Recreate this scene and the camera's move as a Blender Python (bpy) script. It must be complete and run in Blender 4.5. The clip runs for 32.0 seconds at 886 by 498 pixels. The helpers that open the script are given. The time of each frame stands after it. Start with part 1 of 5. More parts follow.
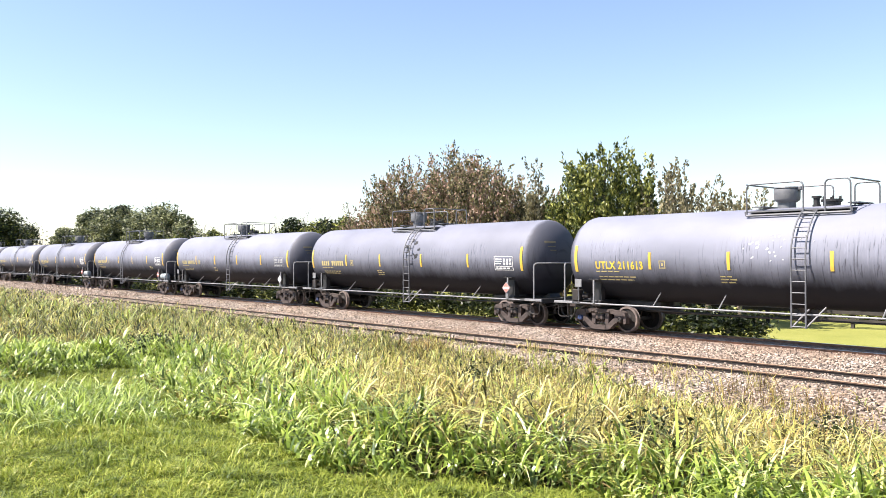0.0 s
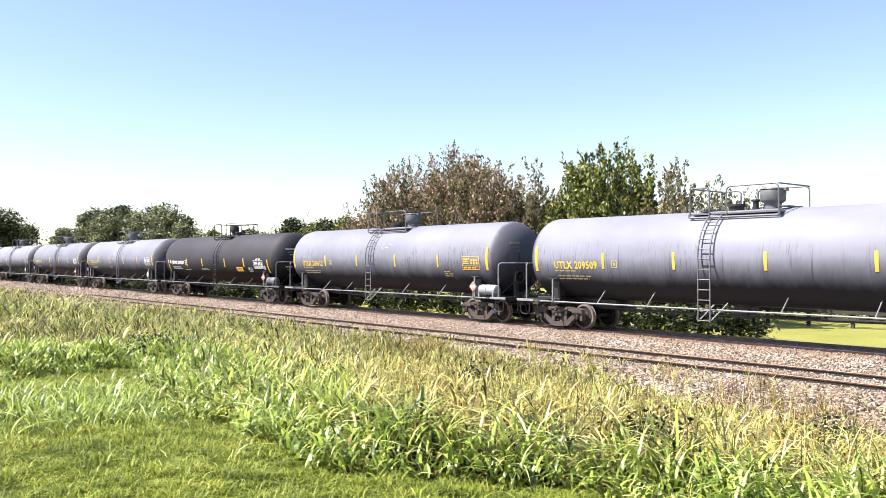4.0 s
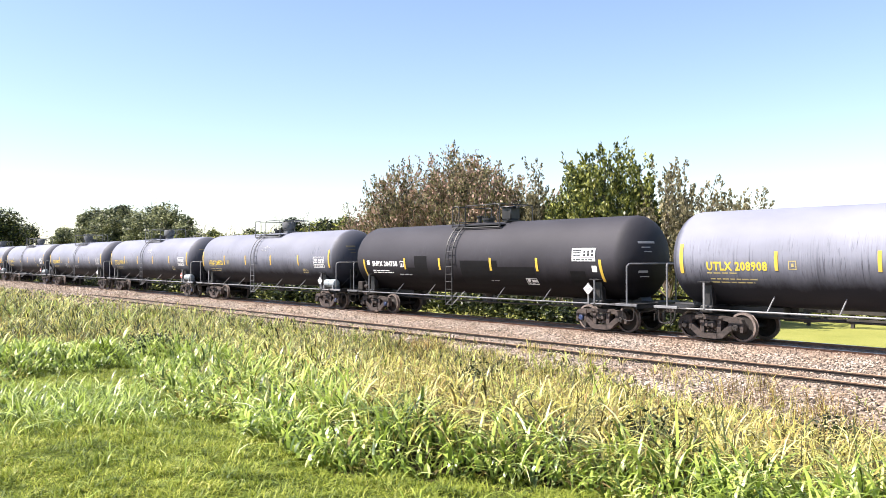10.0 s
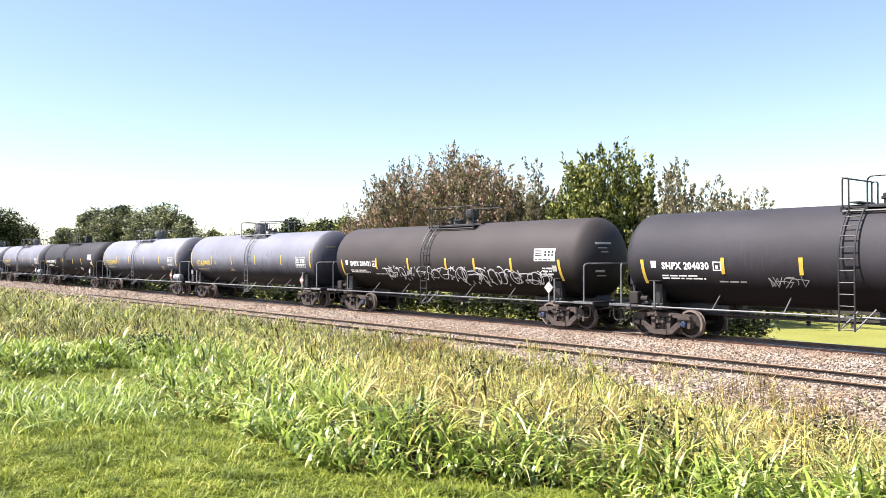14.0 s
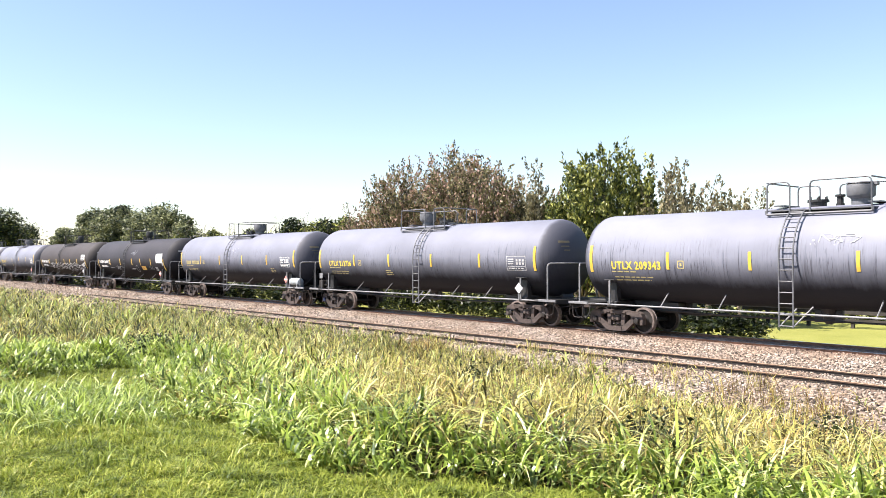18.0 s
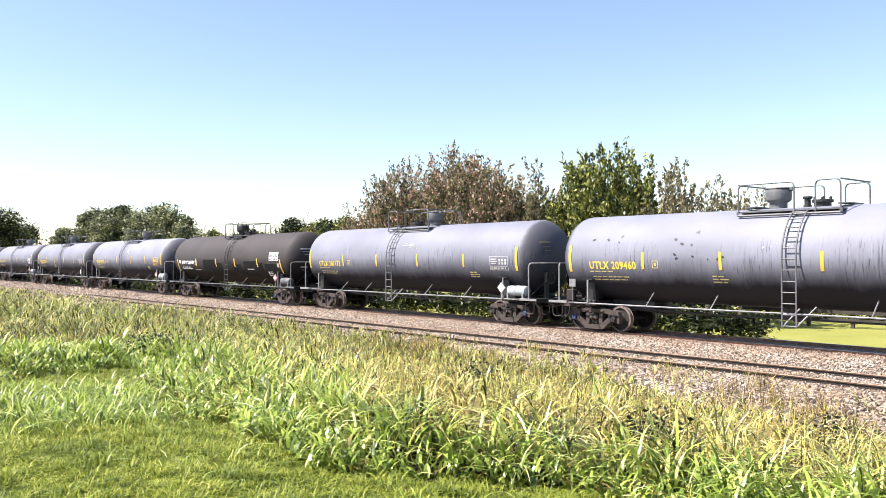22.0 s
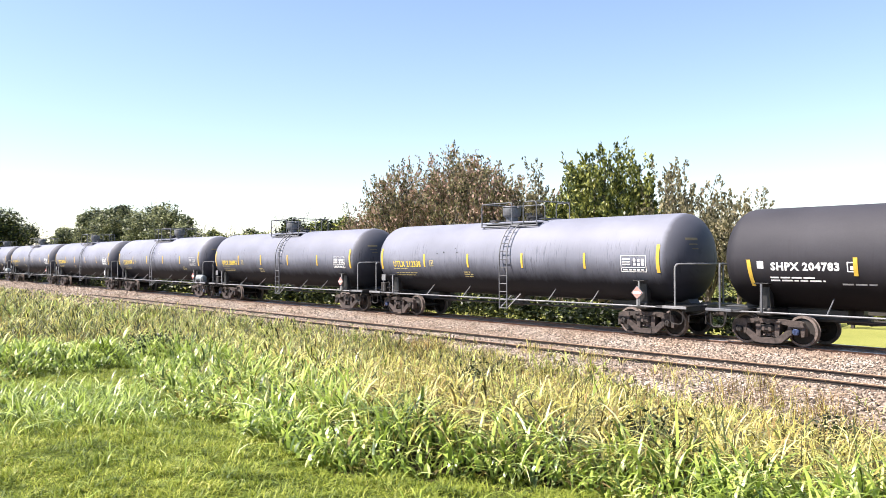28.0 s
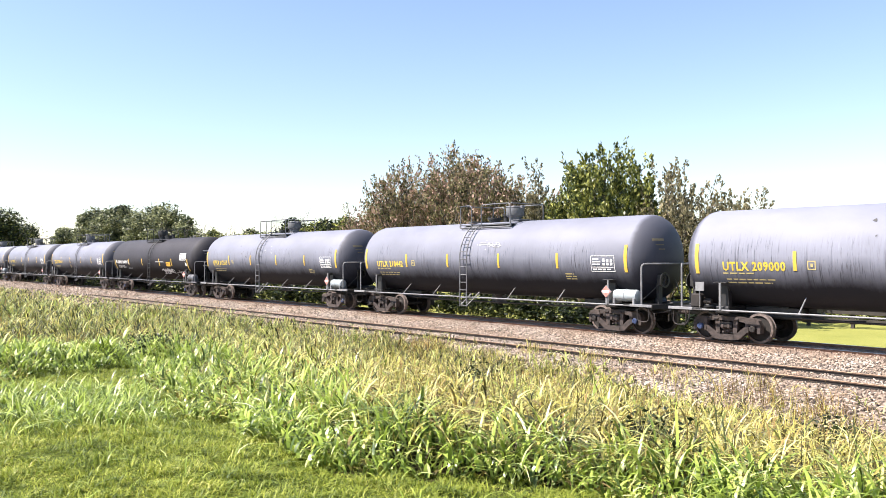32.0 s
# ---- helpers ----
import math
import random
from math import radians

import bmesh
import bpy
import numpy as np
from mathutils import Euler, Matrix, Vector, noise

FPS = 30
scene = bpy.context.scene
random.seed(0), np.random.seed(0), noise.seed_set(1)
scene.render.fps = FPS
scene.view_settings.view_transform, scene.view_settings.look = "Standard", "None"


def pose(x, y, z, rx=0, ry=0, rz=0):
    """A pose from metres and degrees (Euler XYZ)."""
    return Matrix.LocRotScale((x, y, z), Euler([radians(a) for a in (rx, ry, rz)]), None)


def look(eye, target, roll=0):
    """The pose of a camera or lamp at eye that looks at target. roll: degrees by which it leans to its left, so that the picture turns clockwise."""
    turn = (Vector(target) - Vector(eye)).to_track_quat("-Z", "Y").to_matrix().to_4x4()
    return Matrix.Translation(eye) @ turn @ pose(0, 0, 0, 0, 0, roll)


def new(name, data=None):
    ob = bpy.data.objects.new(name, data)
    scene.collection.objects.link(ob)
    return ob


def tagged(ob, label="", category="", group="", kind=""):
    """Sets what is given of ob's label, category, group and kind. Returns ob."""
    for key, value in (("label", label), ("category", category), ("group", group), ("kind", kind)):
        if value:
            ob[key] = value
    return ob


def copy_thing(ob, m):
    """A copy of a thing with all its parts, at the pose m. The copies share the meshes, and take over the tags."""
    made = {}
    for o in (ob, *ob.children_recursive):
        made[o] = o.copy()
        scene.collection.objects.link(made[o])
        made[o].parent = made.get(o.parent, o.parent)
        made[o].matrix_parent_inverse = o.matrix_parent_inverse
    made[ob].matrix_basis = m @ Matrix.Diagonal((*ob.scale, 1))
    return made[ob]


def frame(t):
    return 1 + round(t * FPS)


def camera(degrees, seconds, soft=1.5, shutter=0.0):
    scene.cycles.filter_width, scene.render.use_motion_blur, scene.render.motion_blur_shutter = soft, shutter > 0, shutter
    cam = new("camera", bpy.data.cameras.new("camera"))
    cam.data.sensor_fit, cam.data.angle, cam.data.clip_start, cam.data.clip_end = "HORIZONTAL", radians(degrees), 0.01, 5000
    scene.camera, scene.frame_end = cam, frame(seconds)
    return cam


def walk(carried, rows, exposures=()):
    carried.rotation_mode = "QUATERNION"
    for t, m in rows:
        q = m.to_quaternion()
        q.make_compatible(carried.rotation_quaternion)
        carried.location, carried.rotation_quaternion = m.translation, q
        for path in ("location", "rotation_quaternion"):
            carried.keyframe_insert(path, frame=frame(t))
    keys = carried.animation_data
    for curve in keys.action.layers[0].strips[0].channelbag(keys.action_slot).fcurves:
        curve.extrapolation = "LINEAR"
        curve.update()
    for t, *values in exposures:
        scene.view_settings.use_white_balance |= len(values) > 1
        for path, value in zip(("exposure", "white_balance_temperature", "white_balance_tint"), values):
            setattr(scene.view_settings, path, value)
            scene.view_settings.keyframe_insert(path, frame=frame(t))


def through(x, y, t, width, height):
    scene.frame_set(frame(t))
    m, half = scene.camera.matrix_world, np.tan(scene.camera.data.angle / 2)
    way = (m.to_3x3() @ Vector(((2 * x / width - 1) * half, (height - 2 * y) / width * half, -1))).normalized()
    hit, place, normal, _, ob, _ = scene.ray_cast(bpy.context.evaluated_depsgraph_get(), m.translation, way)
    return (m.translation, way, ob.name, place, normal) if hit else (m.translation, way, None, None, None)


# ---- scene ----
# World: x along the tracks (the train runs towards -x), y across them (the camera stands at -y), z up.
# Origin: on the train's track, at the top of the rails, abreast of the camera.

# ---- camera ----
EYE = Vector((0.0, -24.19, 2.66))
YAW, TILT, ROLL, LENS = 40.23, 0.58, -0.18, 57.04
cam = camera(LENS, 32.0, soft=0.55)
AIM = Vector((-math.cos(radians(YAW)) * math.cos(radians(TILT)), math.sin(radians(YAW)) * math.cos(radians(TILT)), math.sin(radians(TILT))))
VIEW = look(EYE, EYE + AIM * 50, ROLL)
walk(cam, [(0.0, VIEW), (32.0, VIEW)], exposures=[(0.0, 1.41, 6550, 15), (32.0, 1.41, 6550, 15)])

# ---- light: a clear late-summer morning, the sun high behind the camera's left shoulder ----
SUN_UP, SUN_WAY = 53.0, 207.0     # elevation; compass angle clockwise from +y
world = bpy.data.worlds.new("sky")
scene.world = world
world.use_nodes = True
wn, wl = world.node_tree.nodes, world.node_tree.links
sky = wn.new("ShaderNodeTexSky")
sky.sky_type, sky.sun_disc = "NISHITA", False
sky.sun_elevation, sky.sun_rotation = radians(SUN_UP), radians(SUN_WAY)
sky.air_density, sky.dust_density, sky.ozone_density = 1.0, 0.55, 1.2
wn["Background"].inputs["Strength"].default_value = 0.087
wl.new(sky.outputs["Color"], wn["Background"].inputs["Color"])
sun = new("sun", bpy.data.lights.new("sun", "SUN"))
sun.data.energy, sun.data.angle, sun.data.color = 5.0, radians(0.53), (1.0, 0.95, 0.87)
sun_dir = Vector((math.sin(radians(SUN_WAY)) * math.cos(radians(SUN_UP)), math.cos(radians(SUN_WAY)) * math.cos(radians(SUN_UP)), math.sin(radians(SUN_UP))))
sun.matrix_world = look(sun_dir * 60, (0, 0, 0))


# ---- materials ----
def material(name, rough=0.6, metal=0.0):
    m = bpy.data.materials.new(name)
    m.use_nodes = True
    b = m.node_tree.nodes["Principled BSDF"]
    b.inputs["Roughness"].default_value, b.inputs["Metallic"].default_value = rough, metal
    return m, m.node_tree.nodes, m.node_tree.links, b


def ramp(nodes, stops):
    r = nodes.new("ShaderNodeValToRGB")
    e = r.color_ramp.elements
    while len(e) < len(stops):
        e.new(0.5)
    for k, (at, col) in zip(e, stops):
        k.position, k.color = at, (*col, 1)
    return r


def spotted(name, dark, light, scale=6.0, rough=0.7, metal=0.0, bump=0.2, fine=60.0, spread=0.06):
    """Two scales of mottling between two colours, a little change from object to object, and fine relief."""
    m, n, l, b = material(name, rough, metal)
    co = n.new("ShaderNodeTexCoord")
    big, small = n.new("ShaderNodeTexNoise"), n.new("ShaderNodeTexNoise")
    big.inputs["Scale"].default_value, big.inputs["Detail"].default_value = scale, 5
    small.inputs["Scale"].default_value, small.inputs["Detail"].default_value = fine, 3
    l.new(co.outputs["Object"], big.inputs["Vector"])
    l.new(co.outputs["Object"], small.inputs["Vector"])
    mix = n.new("ShaderNodeMix")
    mix.inputs["Factor"].default_value = 0.35
    l.new(big.outputs["Fac"], mix.inputs["A"])
    l.new(small.outputs["Fac"], mix.inputs["B"])
    add = n.new("ShaderNodeMath")
    add.operation = "MULTIPLY_ADD"
    info = n.new("ShaderNodeObjectInfo")
    l.new(info.outputs["Random"], add.inputs[0])
    add.inputs[1].default_value = spread * 2
    l.new(mix.outputs["Result"], add.inputs[2])
    r = ramp(n, [(0.35, dark), (0.68, light)])
    l.new(add.outputs[0], r.inputs["Fac"])
    l.new(r.outputs["Color"], b.inputs["Base Color"])
    bp = n.new("ShaderNodeBump")
    bp.inputs["Strength"].default_value, bp.inputs["Distance"].default_value = bump, 0.01
    l.new(mix.outputs["Result"], bp.inputs["Height"])
    l.new(bp.outputs["Normal"], b.inputs["Normal"])
    return m


def leafy(name, stops, through=0.35, rough=0.45, gloss=0.3, patch=0.0, size=1.0):
    """Leaves or blades: each island its own shade, with patches of lighter and darker growth; light shines through."""
    m, n, l, b = material(name, rough)
    geo, co = n.new("ShaderNodeNewGeometry"), n.new("ShaderNodeTexCoord")
    t = n.new("ShaderNodeTexNoise")
    t.inputs["Scale"].default_value, t.inputs["Detail"].default_value = 1 / size, 2
    l.new(co.outputs["Object"], t.inputs["Vector"])
    wide = n.new("ShaderNodeMapRange")
    wide.inputs["From Min"].default_value, wide.inputs["From Max"].default_value = 0.32, 0.68
    l.new(t.outputs["Fac"], wide.inputs["Value"])
    mixed = n.new("ShaderNodeMix")
    mixed.inputs["Factor"].default_value = patch
    l.new(geo.outputs["Random Per Island"], mixed.inputs["A"])
    l.new(wide.outputs["Result"], mixed.inputs["B"])
    r = ramp(n, stops)
    l.new(mixed.outputs["Result"], r.inputs["Fac"])
    l.new(r.outputs["Color"], b.inputs["Base Color"])
    b.inputs["Specular IOR Level"].default_value = gloss
    tr = n.new("ShaderNodeBsdfTranslucent")
    l.new(r.outputs["Color"], tr.inputs["Color"])
    mix = n.new("ShaderNodeMixShader")
    mix.inputs["Fac"].default_value = through
    l.new(b.outputs["BSDF"], mix.inputs[1])
    l.new(tr.outputs["BSDF"], mix.inputs[2])
    l.new(mix.outputs["Shader"], n["Material Output"].inputs["Surface"])
    return m


def tank_paint(name, base, chalk, streak_and_head, chalky=0.6, rough=0.62, streaks=0.85, heads=0.62, belly_shade=(0.013, 0.013, 0.016)):
    """Weathered tank enamel: cloudy chalking, rain streaks that start about the middle, shade painted on belly and
    heads, welded rings in relief.
    """
    m, n, l, b = material(name, rough)
    b.inputs["Specular IOR Level"].default_value = 0.28
    co, info = n.new("ShaderNodeTexCoord"), n.new("ShaderNodeObjectInfo")
    shift = n.new("ShaderNodeVectorMath")
    shift.operation = "MULTIPLY_ADD"
    l.new(info.outputs["Random"], shift.inputs[0])
    shift.inputs[1].default_value = (37, 0, 0)
    l.new(co.outputs["Object"], shift.inputs[2])

    def clouds(size, detail, rough_=0.55):
        mp, t = n.new("ShaderNodeMapping"), n.new("ShaderNodeTexNoise")
        mp.inputs["Scale"].default_value = size
        t.inputs["Scale"].default_value, t.inputs["Detail"].default_value, t.inputs["Roughness"].default_value = 1, detail, rough_
        l.new(shift.outputs[0], mp.inputs["Vector"])
        l.new(mp.outputs[0], t.inputs["Vector"])
        return t.outputs["Fac"]

    def calc(op, a, c, d=None):
        k = n.new("ShaderNodeMath")
        k.operation = op
        for s, v in zip(k.inputs, (a, c, d)):
            if v is None:
                continue
            if isinstance(v, (int, float)):
                s.default_value = v
            else:
                l.new(v, s)
        return k.outputs[0]

    def span(v, lo, hi):
        k = n.new("ShaderNodeMapRange")
        k.inputs["From Min"].default_value, k.inputs["From Max"].default_value = lo, hi
        l.new(v, k.inputs["Value"])
        return k.outputs["Result"]

    def blend(fac, a, c):
        k = n.new("ShaderNodeMix")
        k.data_type = "RGBA"
        l.new(fac, k.inputs["Factor"])
        for s, v in ((k.inputs["A"], a), (k.inputs["B"], c)):
            if isinstance(v, tuple):
                s.default_value = (*v, 1)
            else:
                l.new(v, s)
        return k.outputs["Result"]

    cloud = span(clouds((0.35, 0.5, 0.6), 4, 0.5), 0.25, 0.75)
    col = blend(calc("MULTIPLY", cloud, chalky), base, chalk)
    sep = n.new("ShaderNodeSeparateXYZ")
    l.new(co.outputs["Object"], sep.inputs[0])
    # drips: narrow in x, long in z, their upper ends ragged between 1.9 and 3.0 m
    drip = span(clouds((11, 0.4, 0.28), 6, 0.75), 0.56, 0.68)
    where = span(clouds((0.6, 0.0, 0.0), 2), 0.33, 0.52)
    ends = calc("ADD", sep.outputs["Z"], calc("MULTIPLY", clouds((10, 0, 0), 3), -1.3))
    band = calc("MULTIPLY", span(ends, 2.45, 1.8), span(ends, 0.8, 1.3))
    fac = calc("MULTIPLY", calc("MULTIPLY", drip, band), calc("MULTIPLY", where, streaks))
    col = blend(fac, col, streak_and_head)
    # short dashes where rain has cut into the chalk, dark and pale
    dash = clouds((19, 0.6, 1.5), 4, 0.6)
    zone = calc("MULTIPLY", span(ends, 2.7, 2.2), span(ends, 1.2, 1.6))
    zone = calc("MULTIPLY", zone, span(clouds((0.45, 0.2, 0.3), 3), 0.42, 0.58))
    col = blend(calc("MULTIPLY", calc("MULTIPLY", span(dash, 0.565, 0.64), zone), streaks * 0.85), col, streak_and_head)
    col = blend(calc("MULTIPLY", calc("MULTIPLY", span(dash, 0.43, 0.36), zone), 0.55), col, chalk)
    # shade of the belly put into the colour, with a ragged edge
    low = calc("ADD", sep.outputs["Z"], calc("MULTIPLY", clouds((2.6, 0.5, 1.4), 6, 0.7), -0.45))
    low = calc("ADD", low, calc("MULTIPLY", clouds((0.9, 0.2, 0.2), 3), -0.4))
    shade_amount = calc("MULTIPLY", span(low, 2.24, 1.30), 0.95)
    col = blend(shade_amount, col, belly_shade)
    l.new(calc("MULTIPLY_ADD", shade_amount, -0.26, 0.34), b.inputs["Specular IOR Level"])
    # both heads darker than the shell: their shade is put into the colour
    far = calc("ABSOLUTE", sep.outputs["X"], 0)
    head = span(calc("ADD", far, calc("MULTIPLY", clouds((0, 3, 3), 3), 0.12)), 7.80, 7.98)
    col = blend(calc("MULTIPLY", head, heads), col, streak_and_head)
    hs = n.new("ShaderNodeHueSaturation")
    l.new(calc("MULTIPLY_ADD", info.outputs["Random"], 0.20, 0.94), hs.inputs["Value"])
    l.new(col, hs.inputs["Color"])
    l.new(hs.outputs["Color"], b.inputs["Base Color"])
    fine = clouds((26, 26, 26), 4)
    l.new(calc("MULTIPLY_ADD", fine, 0.22, rough - 0.1), b.inputs["Roughness"])
    bp = n.new("ShaderNodeBump")
    bp.inputs["Strength"].default_value, bp.inputs["Distance"].default_value = 0.05, 0.01
    l.new(calc("ADD", clouds((3, 3, 3), 2), calc("MULTIPLY", fine, 0.25)), bp.inputs["Height"])
    l.new(bp.outputs["Normal"], b.inputs["Normal"])
    return m


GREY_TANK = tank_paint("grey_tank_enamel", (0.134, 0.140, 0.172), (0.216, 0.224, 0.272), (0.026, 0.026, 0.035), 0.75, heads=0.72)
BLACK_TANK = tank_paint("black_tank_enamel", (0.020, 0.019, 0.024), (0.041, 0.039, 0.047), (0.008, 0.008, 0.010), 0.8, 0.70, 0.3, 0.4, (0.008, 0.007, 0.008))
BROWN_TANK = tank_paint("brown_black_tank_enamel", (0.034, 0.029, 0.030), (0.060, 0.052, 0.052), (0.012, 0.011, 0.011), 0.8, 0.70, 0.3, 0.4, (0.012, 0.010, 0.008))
PATCH = spotted("fresh_black_paint", (0.0045, 0.0045, 0.005), (0.008, 0.008, 0.009), 3, 0.7, bump=0.05)
PATCH.node_tree.nodes["Principled BSDF"].inputs["Specular IOR Level"].default_value = 0.15
GREY_STEEL = spotted("weathered_grey_paint", (0.06, 0.062, 0.068), (0.135, 0.138, 0.148), 4, 0.55)
PALE_STEEL = spotted("chalky_pale_paint", (0.10, 0.102, 0.108), (0.21, 0.212, 0.216), 5, 0.6)
BLACK_STEEL = spotted("black_painted_steel", (0.011, 0.011, 0.012), (0.028, 0.027, 0.027), 5, 0.5)
CAST_IRON = spotted("rusty_cast_steel", (0.004, 0.0035, 0.003), (0.072, 0.053, 0.046), 6, 0.8, bump=0.6, fine=28)
DARK_IRON = spotted("sooty_cast_steel", (0.008, 0.007, 0.006), (0.026, 0.020, 0.017), 7, 0.75, bump=0.4)
TREAD = spotted("worn_wheel_steel", (0.07, 0.055, 0.047), (0.22, 0.175, 0.155), 9, 0.6, 0.3)
DRUM_PAINT = spotted("faded_blue_grey_paint", (0.17, 0.205, 0.22), (0.34, 0.375, 0.39), 4, 0.5)
RUBBER = spotted("black_rubber", (0.014, 0.014, 0.014), (0.03, 0.03, 0.03), 9, 0.8)
YELLOW = spotted("yellow_reflective_film", (0.42, 0.28, 0.035), (0.62, 0.42, 0.065), 3, 0.4, bump=0.03)
YELLOW_INK = spotted("yellow_stencil_paint", (0.40, 0.28, 0.03), (0.66, 0.49, 0.06), 2.5, 0.6, bump=0.03, spread=0.1)
DULL_INK = spotted("dull_yellow_stencil_paint", (0.26, 0.22, 0.10), (0.46, 0.38, 0.16), 4, 0.65, bump=0.03)
FAINT_INK = spotted("faded_ochre_stencil_paint", (0.10, 0.085, 0.05), (0.20, 0.165, 0.09), 4, 0.65, bump=0.03)
WHITE_INK = spotted("white_stencil_paint", (0.55, 0.55, 0.55), (0.80, 0.80, 0.79), 3, 0.55, bump=0.03)
GREY_INK = spotted("faded_grey_stencil_paint", (0.22, 0.22, 0.23), (0.42, 0.42, 0.42), 4, 0.65, bump=0.03)
SPRAY = spotted("white_spray_paint", (0.30, 0.30, 0.32), (0.66, 0.66, 0.68), 3, 0.6, bump=0.02)
RED_SIGN = spotted("faded_red_placard", (0.48, 0.10, 0.08), (0.66, 0.26, 0.22), 8, 0.5)
BLUE_CAP = spotted("blue_bearing_cap", (0.016, 0.026, 0.065), (0.034, 0.055, 0.13), 12, 0.5)
ORANGE_INK = spotted("orange_panel_film", (0.65, 0.32, 0.03), (0.80, 0.45, 0.05), 4, 0.45, bump=0.03)
RAIL_RUST = spotted("rusty_rail_steel", (0.014, 0.009, 0.006), (0.075, 0.042, 0.026), 5, 0.75)
RAIL_SHINE = spotted("polished_rail_steel", (0.36, 0.38, 0.42), (0.56, 0.58, 0.62), 3, 0.28, 1.0, bump=0.02)
RAIL_SIDE = spotted("red_brown_rail_rust", (0.10, 0.052, 0.035), (0.27, 0.155, 0.105), 5, 0.8)
RAIL_HEAD = spotted("worn_rail_steel", (0.17, 0.105, 0.062), (0.34, 0.22, 0.13), 3, 0.55, 0.2, bump=0.05)
TIMBER = spotted("creosoted_timber", (0.07, 0.048, 0.036), (0.24, 0.165, 0.115), 5, 0.85, bump=0.6, fine=30)
FENCE_WOOD = spotted("dark_fence_timber", (0.016, 0.014, 0.012), (0.045, 0.038, 0.033), 5, 0.85, bump=0.5)
BARK = spotted("grey_brown_bark", (0.055, 0.042, 0.032), (0.16, 0.125, 0.095), 6, 0.9, bump=0.9, fine=30)


# ---- helpers for meshes ----
def part(name, bm, mat, parent=None, label="", smooth=False):
    """Links a bmesh as one mesh object under a thing or a part."""
    me = bpy.data.meshes.new(name)
    bmesh.ops.recalc_face_normals(bm, faces=bm.faces)
    bm.to_mesh(me)
    bm.free()
    if smooth:
        me.shade_smooth()
        me.set_sharp_from_angle(angle=radians(38))
    me.materials.append(mat)
    ob = new(name, me)
    ob.parent = parent
    if label:
        ob["label"] = label
    return ob


def share(ob, parent, m=None, name=None):
    """Another object on the mesh of ob."""
    o = new(name or ob.name.split(".")[0], ob.data)
    o.parent = parent
    if m is not None:
        o.matrix_basis = m
    if "label" in ob:
        o["label"] = ob["label"]
    return o


def box(bm, x0, x1, y0, y1, z0, z1, bevel=0.0, m=None):
    vs = [bm.verts.new((x, y, z)) for x in (x0, x1) for y in (y0, y1) for z in (z0, z1)]
    fs = [bm.faces.new([vs[i] for i in f]) for f in ((0, 1, 3, 2), (4, 6, 7, 5), (0, 4, 5, 1), (2, 3, 7, 6), (0, 2, 6, 4), (1, 5, 7, 3))]
    if bevel:
        es = {e for f in fs for e in f.edges}
        out = bmesh.ops.bevel(bm, geom=list(es), offset=bevel, segments=1, affect="EDGES")
        vs = list({v for f in out["faces"] for v in f.verts} | {v for v in vs if v.is_valid})
    if m is not None:
        bmesh.ops.transform(bm, matrix=m, verts=[v for v in vs if v.is_valid])


def tube(bm, pts, r, sides=6, cap=True):
    """A round bar along the points."""
    pts = [Vector(p) for p in pts]
    rings, side = [], None
    for i, p in enumerate(pts):
        d = (pts[min(i + 1, len(pts) - 1)] - pts[max(i - 1, 0)]).normalized()
        if side is None:
            side = d.cross(Vector((0, 0, 1)) if abs(d.z) < 0.9 else Vector((1, 0, 0))).normalized()
        side = (side - d * side.dot(d)).normalized()
        up = d.cross(side)
        rings.append([bm.verts.new(p + (side * math.cos(a) + up * math.sin(a)) * r) for a in [2 * math.pi * k / sides for k in range(sides)]])
    for a, c in zip(rings, rings[1:]):
        for k in range(sides):
            bm.faces.new((a[k], a[(k + 1) % sides], c[(k + 1) % sides], c[k]))
    if cap:
        bm.faces.new(rings[0][::-1])
        bm.faces.new(rings[-1])


def turned(bm, prof, axis="X", sides=24, m=None):
    """A profile of (along, radius) turned about an axis; ends of radius 0 close."""
    rings = []
    for a, r in prof:
        ring = []
        for k in range(1 if r < 1e-6 else sides):
            w = 2 * math.pi * k / sides
            c, s = r * math.cos(w), r * math.sin(w)
            v = {"X": (a, c, s), "Y": (c, a, s), "Z": (c, s, a)}[axis]
            ring.append(bm.verts.new(m @ Vector(v) if m is not None else v))
        rings.append(ring)
    for a, c in zip(rings, rings[1:]):
        for k in range(sides):
            q = [a[k % len(a)], a[(k + 1) % len(a)], c[(k + 1) % len(c)], c[k % len(c)]]
            q = [v for i, v in enumerate(q) if v not in q[:i]]
            if len(q) > 2:
                bm.faces.new(q)
    for ring in (rings[0], rings[-1]):
        if len(ring) > 1:
            bm.faces.new(ring)


def plate(bm, pts, y0, y1):
    """A flat outline of (x, z) points, thick from y0 to y1."""
    a, c = [bm.verts.new((x, y0, z)) for x, z in pts], [bm.verts.new((x, y1, z)) for x, z in pts]
    bm.faces.new(a)
    bm.faces.new(c[::-1])
    for k in range(len(pts)):
        j = (k + 1) % len(pts)
        bm.faces.new((a[k], c[k], c[j], a[j]))


def bend(pts, n=4):
    """Rounds the corners of a path."""
    pts = [Vector(p) for p in pts]
    out = [pts[0]]
    for a, p, c in zip(pts, pts[1:], pts[2:]):
        r = min(0.16, (a - p).length * 0.45, (c - p).length * 0.45)
        s, e = p + (a - p).normalized() * r, p + (c - p).normalized() * r
        for k in range(n + 1):
            t = k / n
            out.append(s * (1 - t) ** 2 + p * 2 * t * (1 - t) + e * t * t)
    return out + [pts[-1]]


